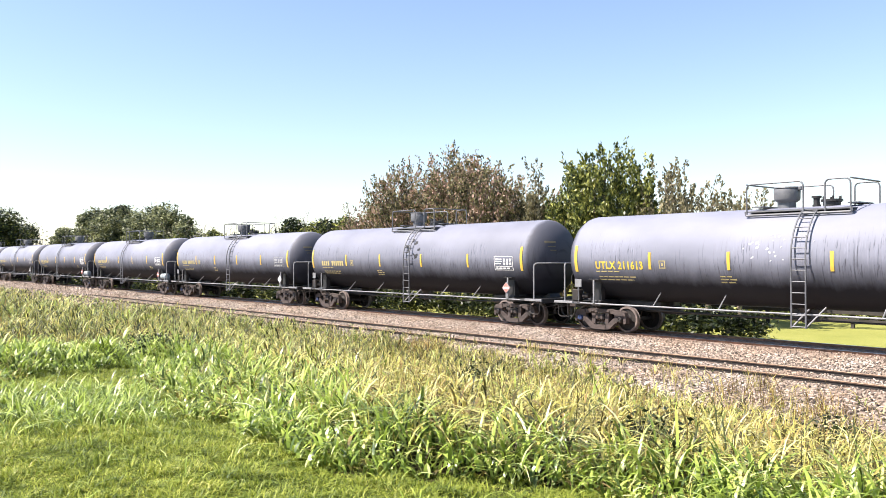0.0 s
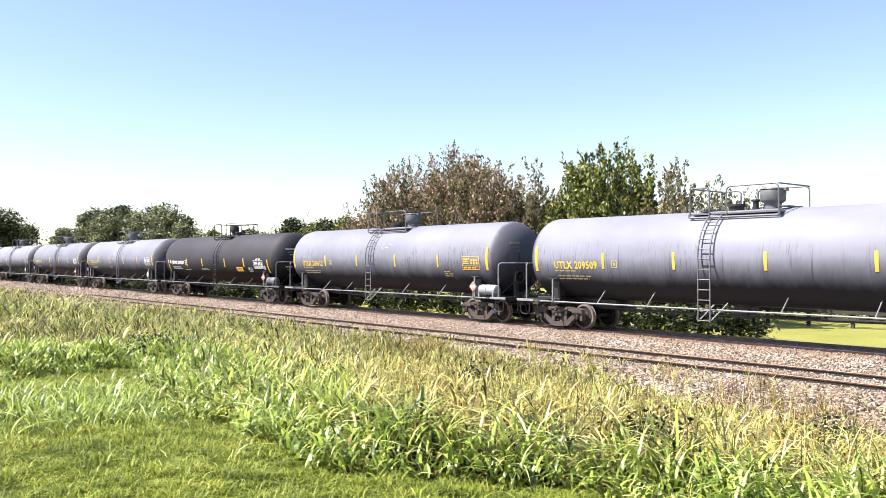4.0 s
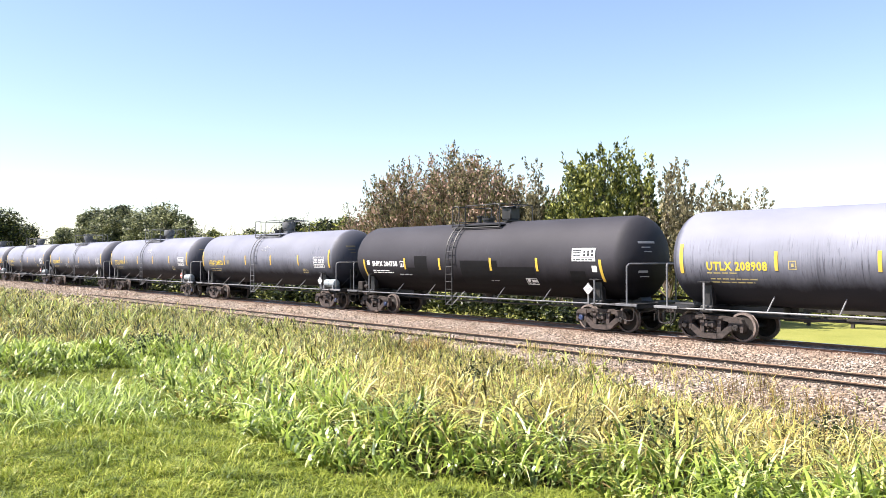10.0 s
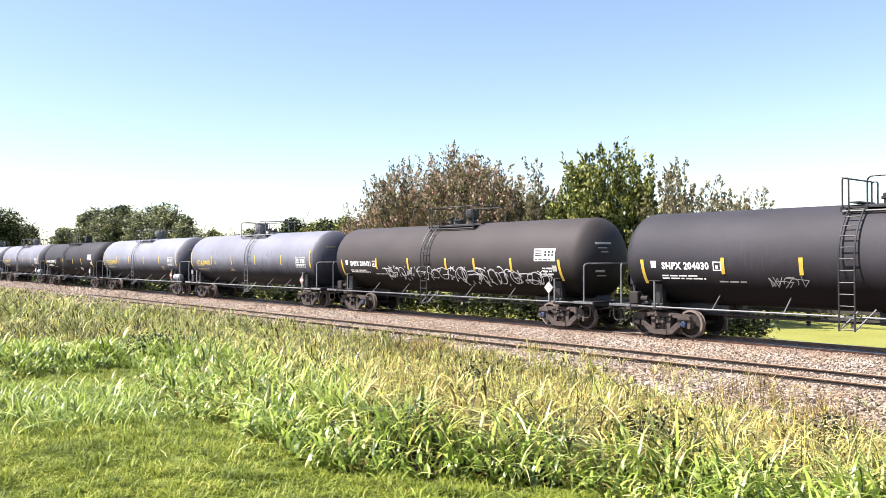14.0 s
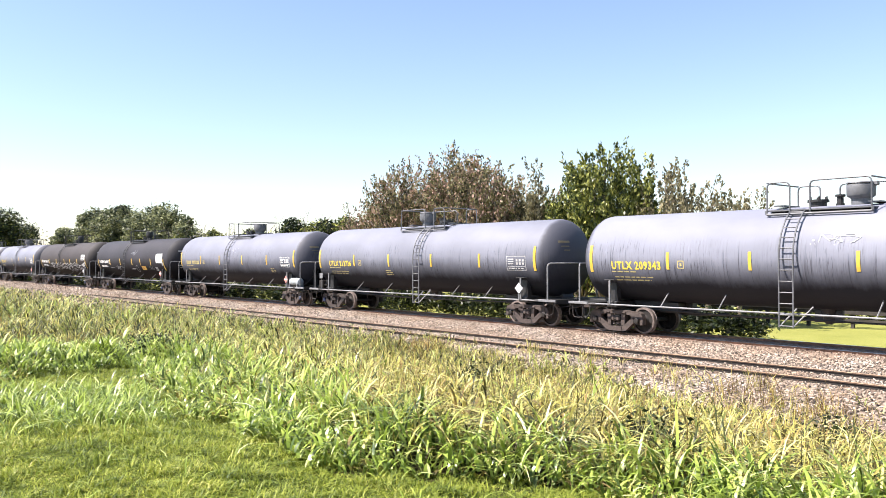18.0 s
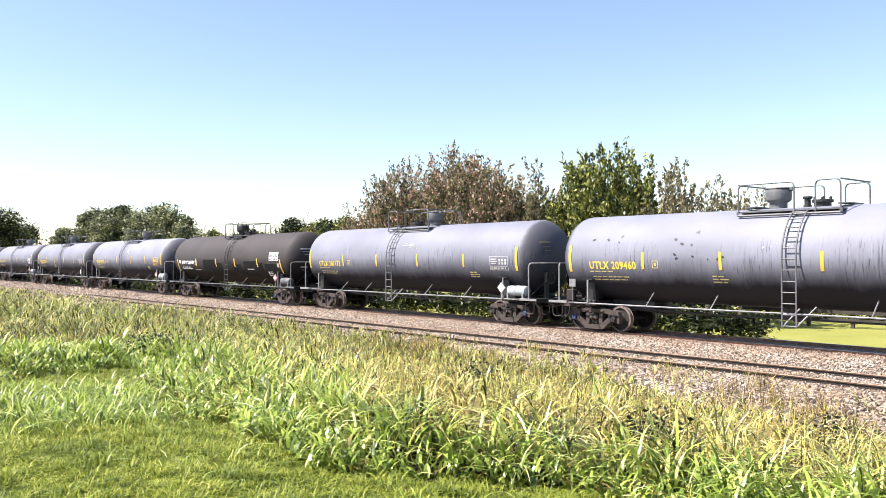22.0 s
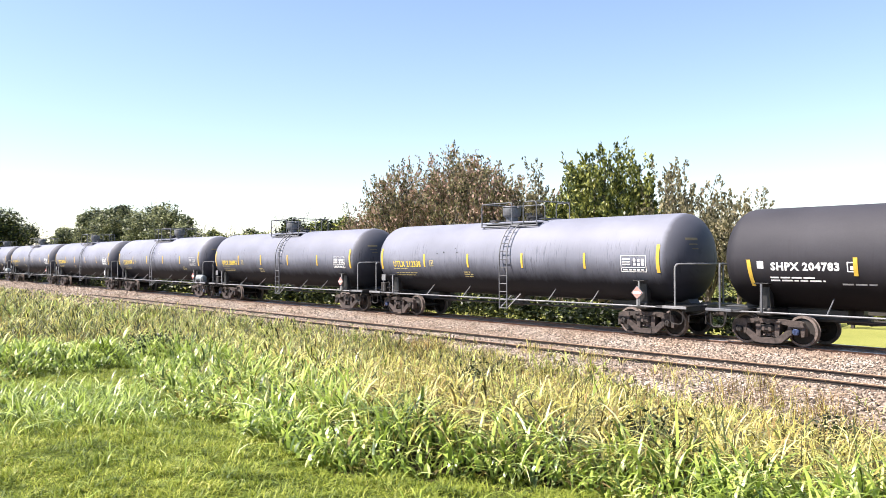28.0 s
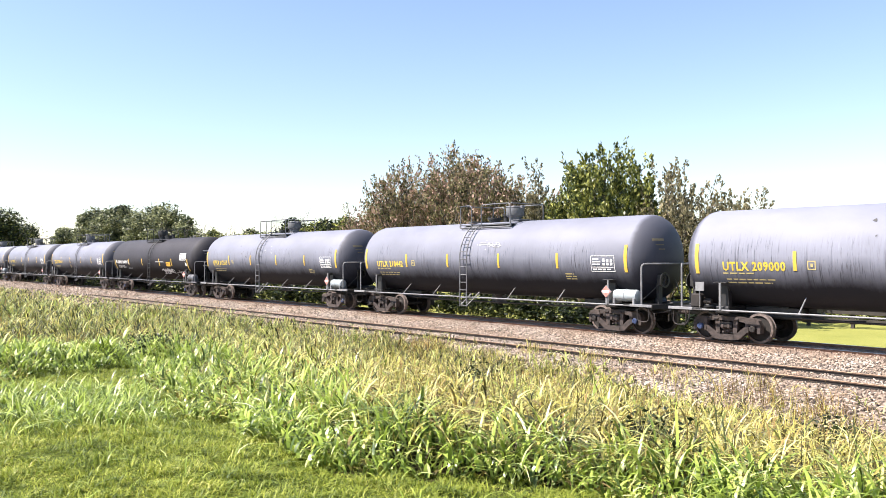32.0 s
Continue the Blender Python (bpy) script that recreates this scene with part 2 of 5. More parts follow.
# ---- the tank car ----
RAD, MID, HALF, HEAD = 1.523, 2.615, 8.50, 0.80     # tank radius, height of its axis, half length, depth of a head
WHEEL, BASE, TRUCK = 0.457, 1.774, 6.91             # wheel radius, wheelbase, half distance between trucks
PITCH_GREY, PITCH_BLACK = 18.116, 18.207            # coupled lengths


def on_tank(x, z, lift=0.004):
    """The point of the camera's side of the shell at that height."""
    s = max(-0.999, min(0.999, (z - MID) / RAD))
    c, edge = math.sqrt(1 - s * s), HALF - HEAD
    k = math.sqrt(max(0.0, 1 - max(0.0, (abs(x) - edge) / HEAD) ** 2))
    r = RAD * (k if abs(x) > edge else 1) + lift
    return Vector((x, -r * c, MID + r * s))


def wrap(bm, x0, x1, z0, z1, lift=0.004, lean=0.0):
    """A painted or stuck patch that follows the shell."""
    rows = max(2, int((z1 - z0) / 0.1) + 1)
    grid = [[bm.verts.new(on_tank(x + lean * (j / (rows - 1)), z0 + (z1 - z0) * j / (rows - 1), lift)) for x in (x0, x1)] for j in range(rows)]
    for a, c in zip(grid, grid[1:]):
        bm.faces.new((a[0], a[1], c[1], c[0]))


def lettering(body, x0, z0, height, length, mat, parent, weight=0.012, name="lettering"):
    """Words painted on the shell."""
    cu = bpy.data.curves.new("words", "FONT")
    cu.body, cu.size, cu.offset, cu.space_character, cu.resolution_u = body, height * 1.38, weight, 1.12, 2
    tmp = new("words", cu)
    bpy.context.view_layer.update()
    me = bpy.data.meshes.new_from_object(tmp.evaluated_get(bpy.context.evaluated_depsgraph_get()))
    bpy.data.objects.remove(tmp)
    bm = bmesh.new()
    bm.from_mesh(me)
    bpy.data.meshes.remove(me)
    for k in range(1, 4):
        bmesh.ops.bisect_plane(bm, geom=bm.verts[:] + bm.edges[:] + bm.faces[:], plane_co=(0, height * k / 4, 0), plane_no=(0, 1, 0))
    wide = max(v.co.x for v in bm.verts)
    for v in bm.verts:
        v.co = on_tank(x0 + v.co.x * length / wide, z0 + v.co.y, 0.006)
    return part(name, bm, mat, parent)


def bars(rows, x0, z0, mat, parent, height=0.045, gap=0.085, seed=1, name="small_lettering", lift=0.006):
    """Lines of small print: each row is its length, broken into words."""
    rnd, bm = random.Random(seed), bmesh.new()
    for j, length in enumerate(rows):
        x = 0.0
        while x < length:
            w = rnd.uniform(0.12, 0.34)
            wrap(bm, x0 + x, x0 + min(length, x + w), z0 - j * gap, z0 - j * gap + height, lift)
            x += w + 0.05
    return part(name, bm, mat, parent)


def head_bars(rows, z0, mat, parent, y0=-0.85):
    """Lines of print on the rear head, the first one taller."""
    def spot(y, z):
        rho = min(0.98, math.hypot(y, z - MID) / RAD)
        return bm.verts.new((HALF - HEAD + HEAD * math.sqrt(1 - rho * rho) + 0.012, y, z))

    for j, length in enumerate(rows):
        bm = bmesh.new()
        y, z, h = y0 + 0.1 * j, z0 - 0.15 * j, 0.08 if j == 0 else 0.035
        low, high = [[spot(y + length * k / 6, zz) for k in range(7)] for zz in (z, z + h)]
        for k in range(6):
            bm.faces.new((low[k], low[k + 1], high[k + 1], high[k]))
        part("head_lettering", bm, mat, parent)


def build_tank(mat, parent):
    bm = bmesh.new()
    prof = []
    for k in range(9):
        a = math.pi / 2 * k / 8
        prof.append((-(HALF - HEAD) - HEAD * math.cos(a), RAD * math.sin(a)))
    prof += [(-x, r) for x, r in prof[8::-1]]
    turned(bm, prof, "X", 56, Matrix.Translation((0, 0, MID)))
    return part("tank", bm, mat, parent, smooth=True)


def build_truck(parent, x, seed):
    """A three-piece truck: cast side frames, bolster, springs, two turning wheelsets, brake beams."""
    bm = bmesh.new()
    box(bm, -0.20, 0.20, -1.17, 1.17, 0.44, 0.62, 0.03)
    box(bm, -0.26, 0.26, -0.75, 0.75, 0.56, 0.74, 0.04)
    turned(bm, [(0.74, 0.0), (0.74, 0.22), (0.80, 0.22), (0.80, 0.0)], "Z", 16)
    t = part("truck", bm, DARK_IRON, parent)
    t.location = (x, 0, 0)
    h = BASE / 2
    bm = bmesh.new()
    for s in (-1, 1):
        P = lambda *pts, y0=-1.15: plate(bm, [(s * a, c) for a, c in (pts if s > 0 else pts[::-1])], y0, -0.95)
        P((0, 0.80), (0.45, 0.80), (0.70, 0.765), (0.70, 0.62), (0.40, 0.67), (0, 0.67), y0=-1.13)           # top member
        P((0.66, 0.77), (0.92, 0.775), (1.07, 0.72), (1.14, 0.57), (1.13, 0.33), (1.03, 0.32), (1.015, 0.55), (0.76, 0.55), (0.745, 0.33), (0.68, 0.36), (0.64, 0.60))  # pedestal
        P((0.22, 0.67), (0.38, 0.67), (0.36, 0.30), (0.22, 0.26), y0=-1.12)                                   # column
        P((0.69, 0.56), (0.76, 0.40), (0.42, 0.10), (0.22, 0.08), (0.22, 0.24), (0.36, 0.30), y0=-1.14)       # tension member
        P((0, 0.08), (0.24, 0.08), (0.24, 0.24), (0, 0.24), y0=-1.16)                                         # spring seat
        box(bm, s * 0.34 - 0.09, s * 0.34 + 0.09, -1.17, -0.97, 0.69, 0.75, 0.015)
        box(bm, s * 0.10 - 0.045, s * 0.10 + 0.045, -1.19, -1.10, 0.44, 0.58, 0.012)
    frame_a = part("side_frame", bm, CAST_IRON, t)
    share(frame_a, t, Matrix.Rotation(math.pi, 4, "Z"))
    bm = bmesh.new()
    for k in (-0.14, 0.0, 0.14):
        pts = [(k + 0.055 * math.cos(a), -1.0 + 0.055 * math.sin(a), 0.27 + 0.2 * a / (math.pi * 8)) for a in [math.pi * 8 * i / 40 for i in range(41)]]
        tube(bm, pts, 0.014, 4)
    spring = part("spring_nest", bm, TREAD, t)
    share(spring, t, Matrix.Rotation(math.pi, 4, "Z"))
    for s in (-1, 1):
        bm = bmesh.new()
        tube(bm, [(s * 0.36, -0.72, 0.36), (s * 0.30, 0, 0.36), (s * 0.36, 0.72, 0.36)], 0.04)
        for y in (-0.745, 0.745):
            box(bm, s * 0.40 - 0.035, s * 0.40 + 0.035, y - 0.05, y + 0.05, 0.26, 0.52, 0.01)
        part("brake_beam", bm, DARK_IRON, t)
    made = []
    for s in (-1, 1):
        bm = bmesh.new()
        for w in (-1, 1):
            y = w * 0.70
            turned(bm, [(y + w * 0.075, 0.0), (y + w * 0.10, 0.14), (y + w * 0.02, 0.20), (y + w * 0.02, 0.36), (y + w * 0.07, 0.385), (y + w * 0.065, WHEEL - 0.003), (y - w * 0.05, WHEEL + 0.003), (y - w * 0.058, WHEEL + 0.026), (y - w * 0.07, WHEEL + 0.022), (y - w * 0.068, 0.38), (y - w * 0.02, 0.34), (y - w * 0.03, 0.18), (y - w * 0.08, 0.14), (y - w * 0.08, 0.0)], "Y", 28)
        turned(bm, [(-1.12, 0.0), (-1.12, 0.075), (1.12, 0.075), (1.12, 0.0)], "Y", 10)
        for f in bm.faces:
            c = f.calc_center_median()
            f.material_index = 0 if math.hypot(c.x, c.z) > 0.385 or all(math.hypot(v.co.x, v.co.z) > 0.37 for v in f.verts) else 1
        ws = part("wheelset", bm, TREAD, t, smooth=True)
        ws.data.materials.append(DARK_IRON)
        ws.location = (s * h, 0, WHEEL)
        made.append(ws)
        bm = bmesh.new()
        turned(bm, [(-1.20, 0.0), (-1.20, 0.085), (-1.185, 0.10), (-1.12, 0.10), (-1.12, 0.0)], "Y", 14)
        for k in range(3):
            a = 2.0944 * k
            turned(bm, [(-1.22, 0.0), (-1.22, 0.02), (-1.195, 0.02)], "Y", 6, Matrix.Translation((0.055 * math.cos(a), 0, 0.055 * math.sin(a))))
        cap = part("bearing_cap", bm, BLUE_CAP if (seed + s) % 3 == 0 else DARK_IRON, t)
        cap.location = (s * h, 0, WHEEL)
        bm = bmesh.new()
        turned(bm, [(-1.11, 0.07), (-1.11, 0.125), (-0.93, 0.125), (-0.93, 0.07)], "Y", 16)
        br = part("roller_bearing", bm, DARK_IRON, t)
        br.location = (s * h, 0, WHEEL)
        share(br, t, pose(s * h, 0, WHEEL, rz=180))
    return t, made


def build_ladder(car, x, mat, foot):
    """From the roof platform over the bulge of the tank down to below the side rail."""
    path = []
    for k in range(9):
        z = 4.02 - (4.02 - MID) * k / 8
        s = min(0.999, (z - MID) / (RAD + 0.13))
        path.append((-(RAD + 0.13) * math.sqrt(1 - s * s), z))
    path += [(-1.65, 2.2), (-1.65, 0.62)]
    bm = bmesh.new()
    for s in (-0.21, 0.21):
        tube(bm, [(x + s, y, z) for y, z in path], 0.026, 5)
    lad = part("ladder", bm, mat, car)
    long = [0.0]
    for a, c in zip(path, path[1:]):
        long.append(long[-1] + math.dist(a, c))
    rung = None
    n = 12
    for k in range(n):
        d = 0.12 + (long[-1] - 0.16) * k / (n - 1)
        i = next(i for i in range(1, len(long)) if long[i] >= d - 1e-6)
        f = (d - long[i - 1]) / (long[i] - long[i - 1])
        y, z = [path[i - 1][j] * (1 - f) + path[i][j] * f for j in (0, 1)]
        if rung is None:
            bm = bmesh.new()
            tube(bm, [(-0.21, 0, 0), (0.21, 0, 0)], 0.017, 5)
            rung = part("rung", bm, mat, lad)
            rung.location = (x, y, z)
        else:
            share(rung, lad, Matrix.Translation((x, y, z)))
    bm = bmesh.new()
    for a, c in (((x + 0.22, -1.64, 0.66), (x + 0.62, -1.30, 1.22)), ((x - 0.22, -1.64, 0.62), (x + 0.16, -1.34, 1.15))):
        tube(bm, [a, c], 0.024, 5)
    part("ladder_brace", bm, foot, lad)


def build_roof(car, style, steel):
    """Platform, guard rails, manway housing, valves on top of the tank."""
    p0, p1, lid, valve = style["deck"][0], style["deck"][1], style["lid"], style["valve"]
    top = MID + RAD
    bm = bmesh.new()
    for y0, y1 in ((-0.95, -0.50), (0.50, 0.95)):
        box(bm, p0, p1, y0, y1, 3.99, 4.03)
    for x0, x1 in ((p0, p0 + 0.32), (p1 - 0.32, p1)):
        box(bm, x0, x1, -0.5, 0.5, top + 0.02, top + 0.06)
    deck = part("platform", bm, steel, car)
    bm = bmesh.new()
    tube(bm, bend([(p0, -0.97, 4.02), (p0, -0.97, 3.90), (p1, -0.97, 3.90), (p1, -0.97, 4.02)]), 0.035)
    part("toe_rail", bm, steel, deck)
    for y in (-0.97, 0.97):
        for k, (a, c) in enumerate(style["rails"]):
            bm = bmesh.new()
            tube(bm, bend([(a, y, 3.92), (a, y, 4.84), (c, y, 4.84), (c, y, 3.92)]), 0.024)
            part("guard_rail", bm, steel, deck)
    for x in (style["rails"][0][0], style["rails"][-1][1]):
        bm = bmesh.new()
        tube(bm, bend([(x, -0.97, 4.84), (x, 0.97, 4.84)]), 0.024)
        part("end_rail", bm, steel, deck)
    bm = bmesh.new()
    w = style.get("lid_r", 1.0)
    if style["round"]:
        turned(bm, [(z, r * w) for z, r in ((4.08, 0.26), (4.30, 0.26), (4.36, 0.36), (4.40, 0.38), (4.68, 0.39), (4.72, 0.37), (4.74, 0.0))], "Z", 20, Matrix.Translation((lid, 0, 0)))
        turned(bm, [(4.02, 0.33), (4.10, 0.33), (4.10, 0.0)], "Z", 20, Matrix.Translation((lid, 0, 0)))
    else:
        box(bm, lid - 0.27, lid + 0.27, -0.28, 0.28, 4.22, 4.74, 0.04)
        turned(bm, [(4.02, 0.30), (4.22, 0.30), (4.22, 0.0)], "Z", 16, Matrix.Translation((lid, 0, 0)))
    man = part("manway_housing", bm, style["lid_mat"], car, smooth=True)
    bm = bmesh.new()
    turned(bm, [(4.735, 0.40 * w), (4.77, 0.38 * w), (4.79, 0.0)], "Z", 20, Matrix.Translation((lid, 0, 0)))
    box(bm, lid + 0.34 * w, lid + 0.48 * w, -0.08, 0.08, 4.66, 4.78, 0.02)
    part("lid", bm, style["lid_mat"], man)
    bm = bmesh.new()
    turned(bm, [(4.05, 0.24), (4.24, 0.24), (4.26, 0.30), (4.33, 0.30), (4.33, 0.0)], "Z", 16, Matrix.Translation((valve, 0, 0)))
    for k in range(6):
        a = math.pi / 3 * k
        turned(bm, [(4.30, 0.03), (4.42, 0.03), (4.42, 0.0)], "Z", 6, Matrix.Translation((valve + 0.25 * math.cos(a), 0.25 * math.sin(a), 0)))
    part("manway_cover", bm, BLACK_STEEL, car)
    bm = bmesh.new()
    v2 = style["relief"]
    turned(bm, [(4.08, 0.12), (4.20, 0.12), (4.20, 0.09), (4.38, 0.09), (4.40, 0.14), (4.46, 0.14), (4.46, 0.0)], "Z", 12, Matrix.Translation((v2, 0.1, 0)))
    part("relief_valve", bm, BLACK_STEEL, car)


def build_ends(car, pale, steel, brake_end, style):
    """Draft sills, end decks, crossover rails, couplers, hoses, steps; the hand brake and reservoir at one end."""
    for s in (-1, 1):
        bm = bmesh.new()
        box(bm, min(s * 4.9, s * 8.75), max(s * 4.9, s * 8.75), -0.33, 0.33, 0.74, 1.10, 0.02)
        box(bm, s * 6.91 - 0.22, s * 6.91 + 0.22, -1.36, 1.36, 0.90, 1.12, 0.03)
        plate(bm, [(s * 6.91 - 0.18, 1.1), (s * 6.91 + 0.18, 1.1), (s * 6.91 + 0.14, 1.75), (s * 6.91 - 0.14, 1.75)], -1.26, -1.05)
        plate(bm, [(s * 5.3, 1.08), (s * 8.1, 1.08), (s * 7.9, 1.4), (s * 5.4, 1.3)], -0.30, 0.30)
        part("draft_sill", bm, BLACK_STEEL, car)
        bm = bmesh.new()
        box(bm, min(s * 7.55, s * 8.72), max(s * 7.55, s * 8.72), -1.48, 1.48, 1.00, 1.045, 0.008)
        box(bm, min(s * 8.66, s * 8.72), max(s * 8.66, s * 8.72), -1.48, 1.48, 0.90, 1.06)
        part("end_deck", bm, BLACK_STEEL, car)
        for y in (-1.5, 1.5):
            bm = bmesh.new()
            box(bm, min(s * 7.85, s * 8.74), max(s * 7.85, s * 8.74), y - 0.03, y + 0.03, 0.97, 1.06, 0.01)
            part("deck_edge", bm, pale, car)
        bm = bmesh.new()
        tube(bm, bend([(s * 8.28, -1.44, 1.04), (s * 8.28, -1.44, 2.42), (s * 8.60, -0.85, 2.42), (s * 8.60, 0.85, 2.42), (s * 8.28, 1.44, 2.42), (s * 8.28, 1.44, 1.04)]), 0.032)
        part("crossover_rail", bm, pale, car)
        bm = bmesh.new()
        box(bm, min(s * 6.87, s * 6.94), max(s * 6.87, s * 6.94), -1.50, -1.45, 1.0, 1.84, 0.01)
        part("stanchion", bm, pale, car)
        bm = bmesh.new()
        box(bm, min(s * 6.68, s * 7.13), max(s * 6.68, s * 7.13), -1.50, -1.28, 1.845, 1.87, 0.005)
        part("tank_pad", bm, BLACK_STEEL, car)
        for y in (-1.46, 1.46):
            bm = bmesh.new()
            tube(bm, bend([(s * 8.12, y, 1.0), (s * 8.12, y, 0.48), (s * 8.58, y, 0.48), (s * 8.58, y, 1.0)]), 0.02, 5)
            part("corner_step", bm, DARK_IRON, car)
        bm = bmesh.new()
        box(bm, min(s * 8.6, s * 8.86), max(s * 8.6, s * 8.86), -0.10, 0.10, 0.80, 0.96, 0.02)
        box(bm, min(s * 8.84, s * 9.10), max(s * 8.84, s * 9.10), -0.17, 0.11, 0.72, 1.0, 0.05)
        part("coupler", bm, CAST_IRON, car)
        bm = bmesh.new()
        tube(bm, bend([(s * 8.70, -0.35, 0.80), (s * 8.74, -0.36, 0.50), (s * 8.95, -0.30, 0.34), (s * 9.06, -0.2, 0.42)]), 0.028, 6)
        part("air_hose", bm, RUBBER, car)
        bm = bmesh.new()
        tube(bm, [(s * 8.78, -1.42, 0.78), (s * 8.80, -0.9, 0.80), (s * 8.92, -0.15, 0.96)], 0.016, 5)
        tube(bm, [(s * 8.78, -1.42, 0.78), (s * 8.78, -1.43, 0.55)], 0.016, 5)
        part("uncoupling_lever", bm, DARK_IRON, car)
    for y in (-1.45, 1.45):
        bm = bmesh.new()
        tube(bm, [(-7.9, y, 1.0), (7.9, y, 1.0)], 0.032, 6)
        part("side_handrail", bm, pale, car)
    for x in style["brackets"]:
        bm = bmesh.new()
        tube(bm, [(x, -1.45, 1.0), (x, -0.98, 1.45)], 0.02, 5)
        part("handrail_bracket", bm, pale, car)
    b = brake_end
    bm = bmesh.new()
    box(bm, b * 8.34 - 0.05, b * 8.34 + 0.05, -0.62, -0.40, 1.04, 1.75, 0.01)
    box(bm, b * 8.42 - 0.10, b * 8.42 + 0.10, -0.66, -0.36, 1.66, 2.06, 0.04)
    turned(bm, [(-0.02, 0.25), (0.02, 0.27), (0.02, 0.20), (-0.02, 0.19)], "X", 18, Matrix.Translation((b * 8.55, -0.5, 1.86)))
    for k in range(3):
        a = math.pi / 3 * k
        tube(bm, [(b * 8.55, -0.5 - 0.24 * math.cos(a), 1.86 - 0.24 * math.sin(a)), (b * 8.55, -0.5 + 0.24 * math.cos(a), 1.86 + 0.24 * math.sin(a))], 0.012, 4)
    tube(bm, [(b * 8.40, -0.62, 1.70), (b * 7.9, -1.0, 1.10)], 0.018, 5)
    part("hand_brake", bm, BLACK_STEEL, car)
    bm = bmesh.new()
    tube(bm, [(b * 8.30, 0.35, 1.05), (b * 8.30, 0.35, 2.1), (b * 8.60, 0.5, 1.05)], 0.025, 5)
    part("brake_prop", bm, BLACK_STEEL, car)
    if b > 0:
        bm = bmesh.new()
        turned(bm, [(7.02, 0.0), (7.03, 0.12), (7.08, 0.19), (7.14, 0.205), (7.50, 0.205), (7.51, 0.222), (7.55, 0.222), (7.56, 0.205), (7.96, 0.205), (8.02, 0.19), (8.06, 0.12), (8.07, 0.0)], "X", 20, Matrix.Translation((0, -1.26, 1.33)))
        drum = part("air_reservoir", bm, style["drum"], car, smooth=True)
        for x in (7.10, 7.92):
            bm = bmesh.new()
            box(bm, x, x + 0.09, -1.48, -1.05, 1.04, 1.24, 0.01)
            part("bracket", bm, pale, drum)
    else:
        bm = bmesh.new()
        box(bm, -8.02, -7.66, -1.36, -1.12, 1.06, 1.48, 0.03)
        turned(bm, [(-7.60, 0.0), (-7.60, 0.09), (-7.35, 0.09), (-7.35, 0.0)], "X", 12, Matrix.Translation((0, -1.2, 1.25)))
        part("control_valve", bm, DARK_IRON, car)
        if "stripes" not in style:
            bm = bmesh.new()
            box(bm, -7.75, -7.45, -1.50, -1.47, 1.58, 1.86, 0.004)
            tube(bm, [(-7.6, -1.49, 1.04), (-7.6, -1.49, 1.6)], 0.015, 4)
            part("tag_board", bm, PALE_STEEL, car)
    # gear below the belly
    bm = bmesh.new()
    tube(bm, [(-7.5, -0.42, 0.86), (-3.0, -0.5, 0.78), (3.0, -0.5, 0.78), (7.5, -0.42, 0.86)], 0.03, 5)
    tube(bm, [(-5.4, 0.1, 0.72), (-1.4, 0.25, 0.70)], 0.022, 5)
    part("brake_pipe", bm, BLACK_STEEL, car)
    bm = bmesh.new()
    turned(bm, [(0.66, 0.0), (0.66, 0.10), (0.78, 0.16), (0.98, 0.18), (1.12, 0.26)], "Z", 14)
    box(bm, -0.42, 0.42, -0.05, 0.05, 0.70, 1.08, 0.01)
    part("bottom_outlet", bm, BLACK_STEEL, car)
    bm = bmesh.new()
    x = -4.75
    turned(bm, [(x - 0.45, 0.0), (x - 0.44, 0.10), (x - 0.40, 0.15), (x + 0.25, 0.15), (x + 0.28, 0.10), (x + 0.28, 0.0)], "X", 14, Matrix.Translation((0, 0.25, 0.80)))
    box(bm, x - 0.2, x + 0.1, 0.10, 0.40, 0.9, 1.12, 0.02)
    tube(bm, [(x + 0.4, -0.2, 0.7), (x + 1.6, -0.1, 0.8)], 0.03, 5)
    part("brake_cylinder", bm, BLACK_STEEL, car)


def build_placard(car, x, z, mat):
    tilt = Matrix.Translation((x, 0, z)) @ Matrix.Rotation(radians(45), 4, "Y")
    bm = bmesh.new()
    box(bm, x - 0.03, x + 0.03, -1.525, -1.505, 1.0, z - 0.16)
    box(bm, -0.165, 0.165, -1.525, -1.515, -0.165, 0.165, 0.0, tilt)
    p = part("placard_holder", bm, PALE_STEEL, car)
    bm = bmesh.new()
    box(bm, -0.14, 0.14, -1.534, -1.529, -0.14, 0.14, 0.0, tilt)
    part("placard", bm, mat, p)
    bm = bmesh.new()
    plate(bm, [(x - 0.15, z - 0.035), (x + 0.15, z - 0.035), (x + 0.15, z + 0.035), (x - 0.15, z + 0.035)], -1.540, -1.537)
    part("placard_band", bm, WHITE_INK if mat is RED_SIGN else GREY_INK, p)


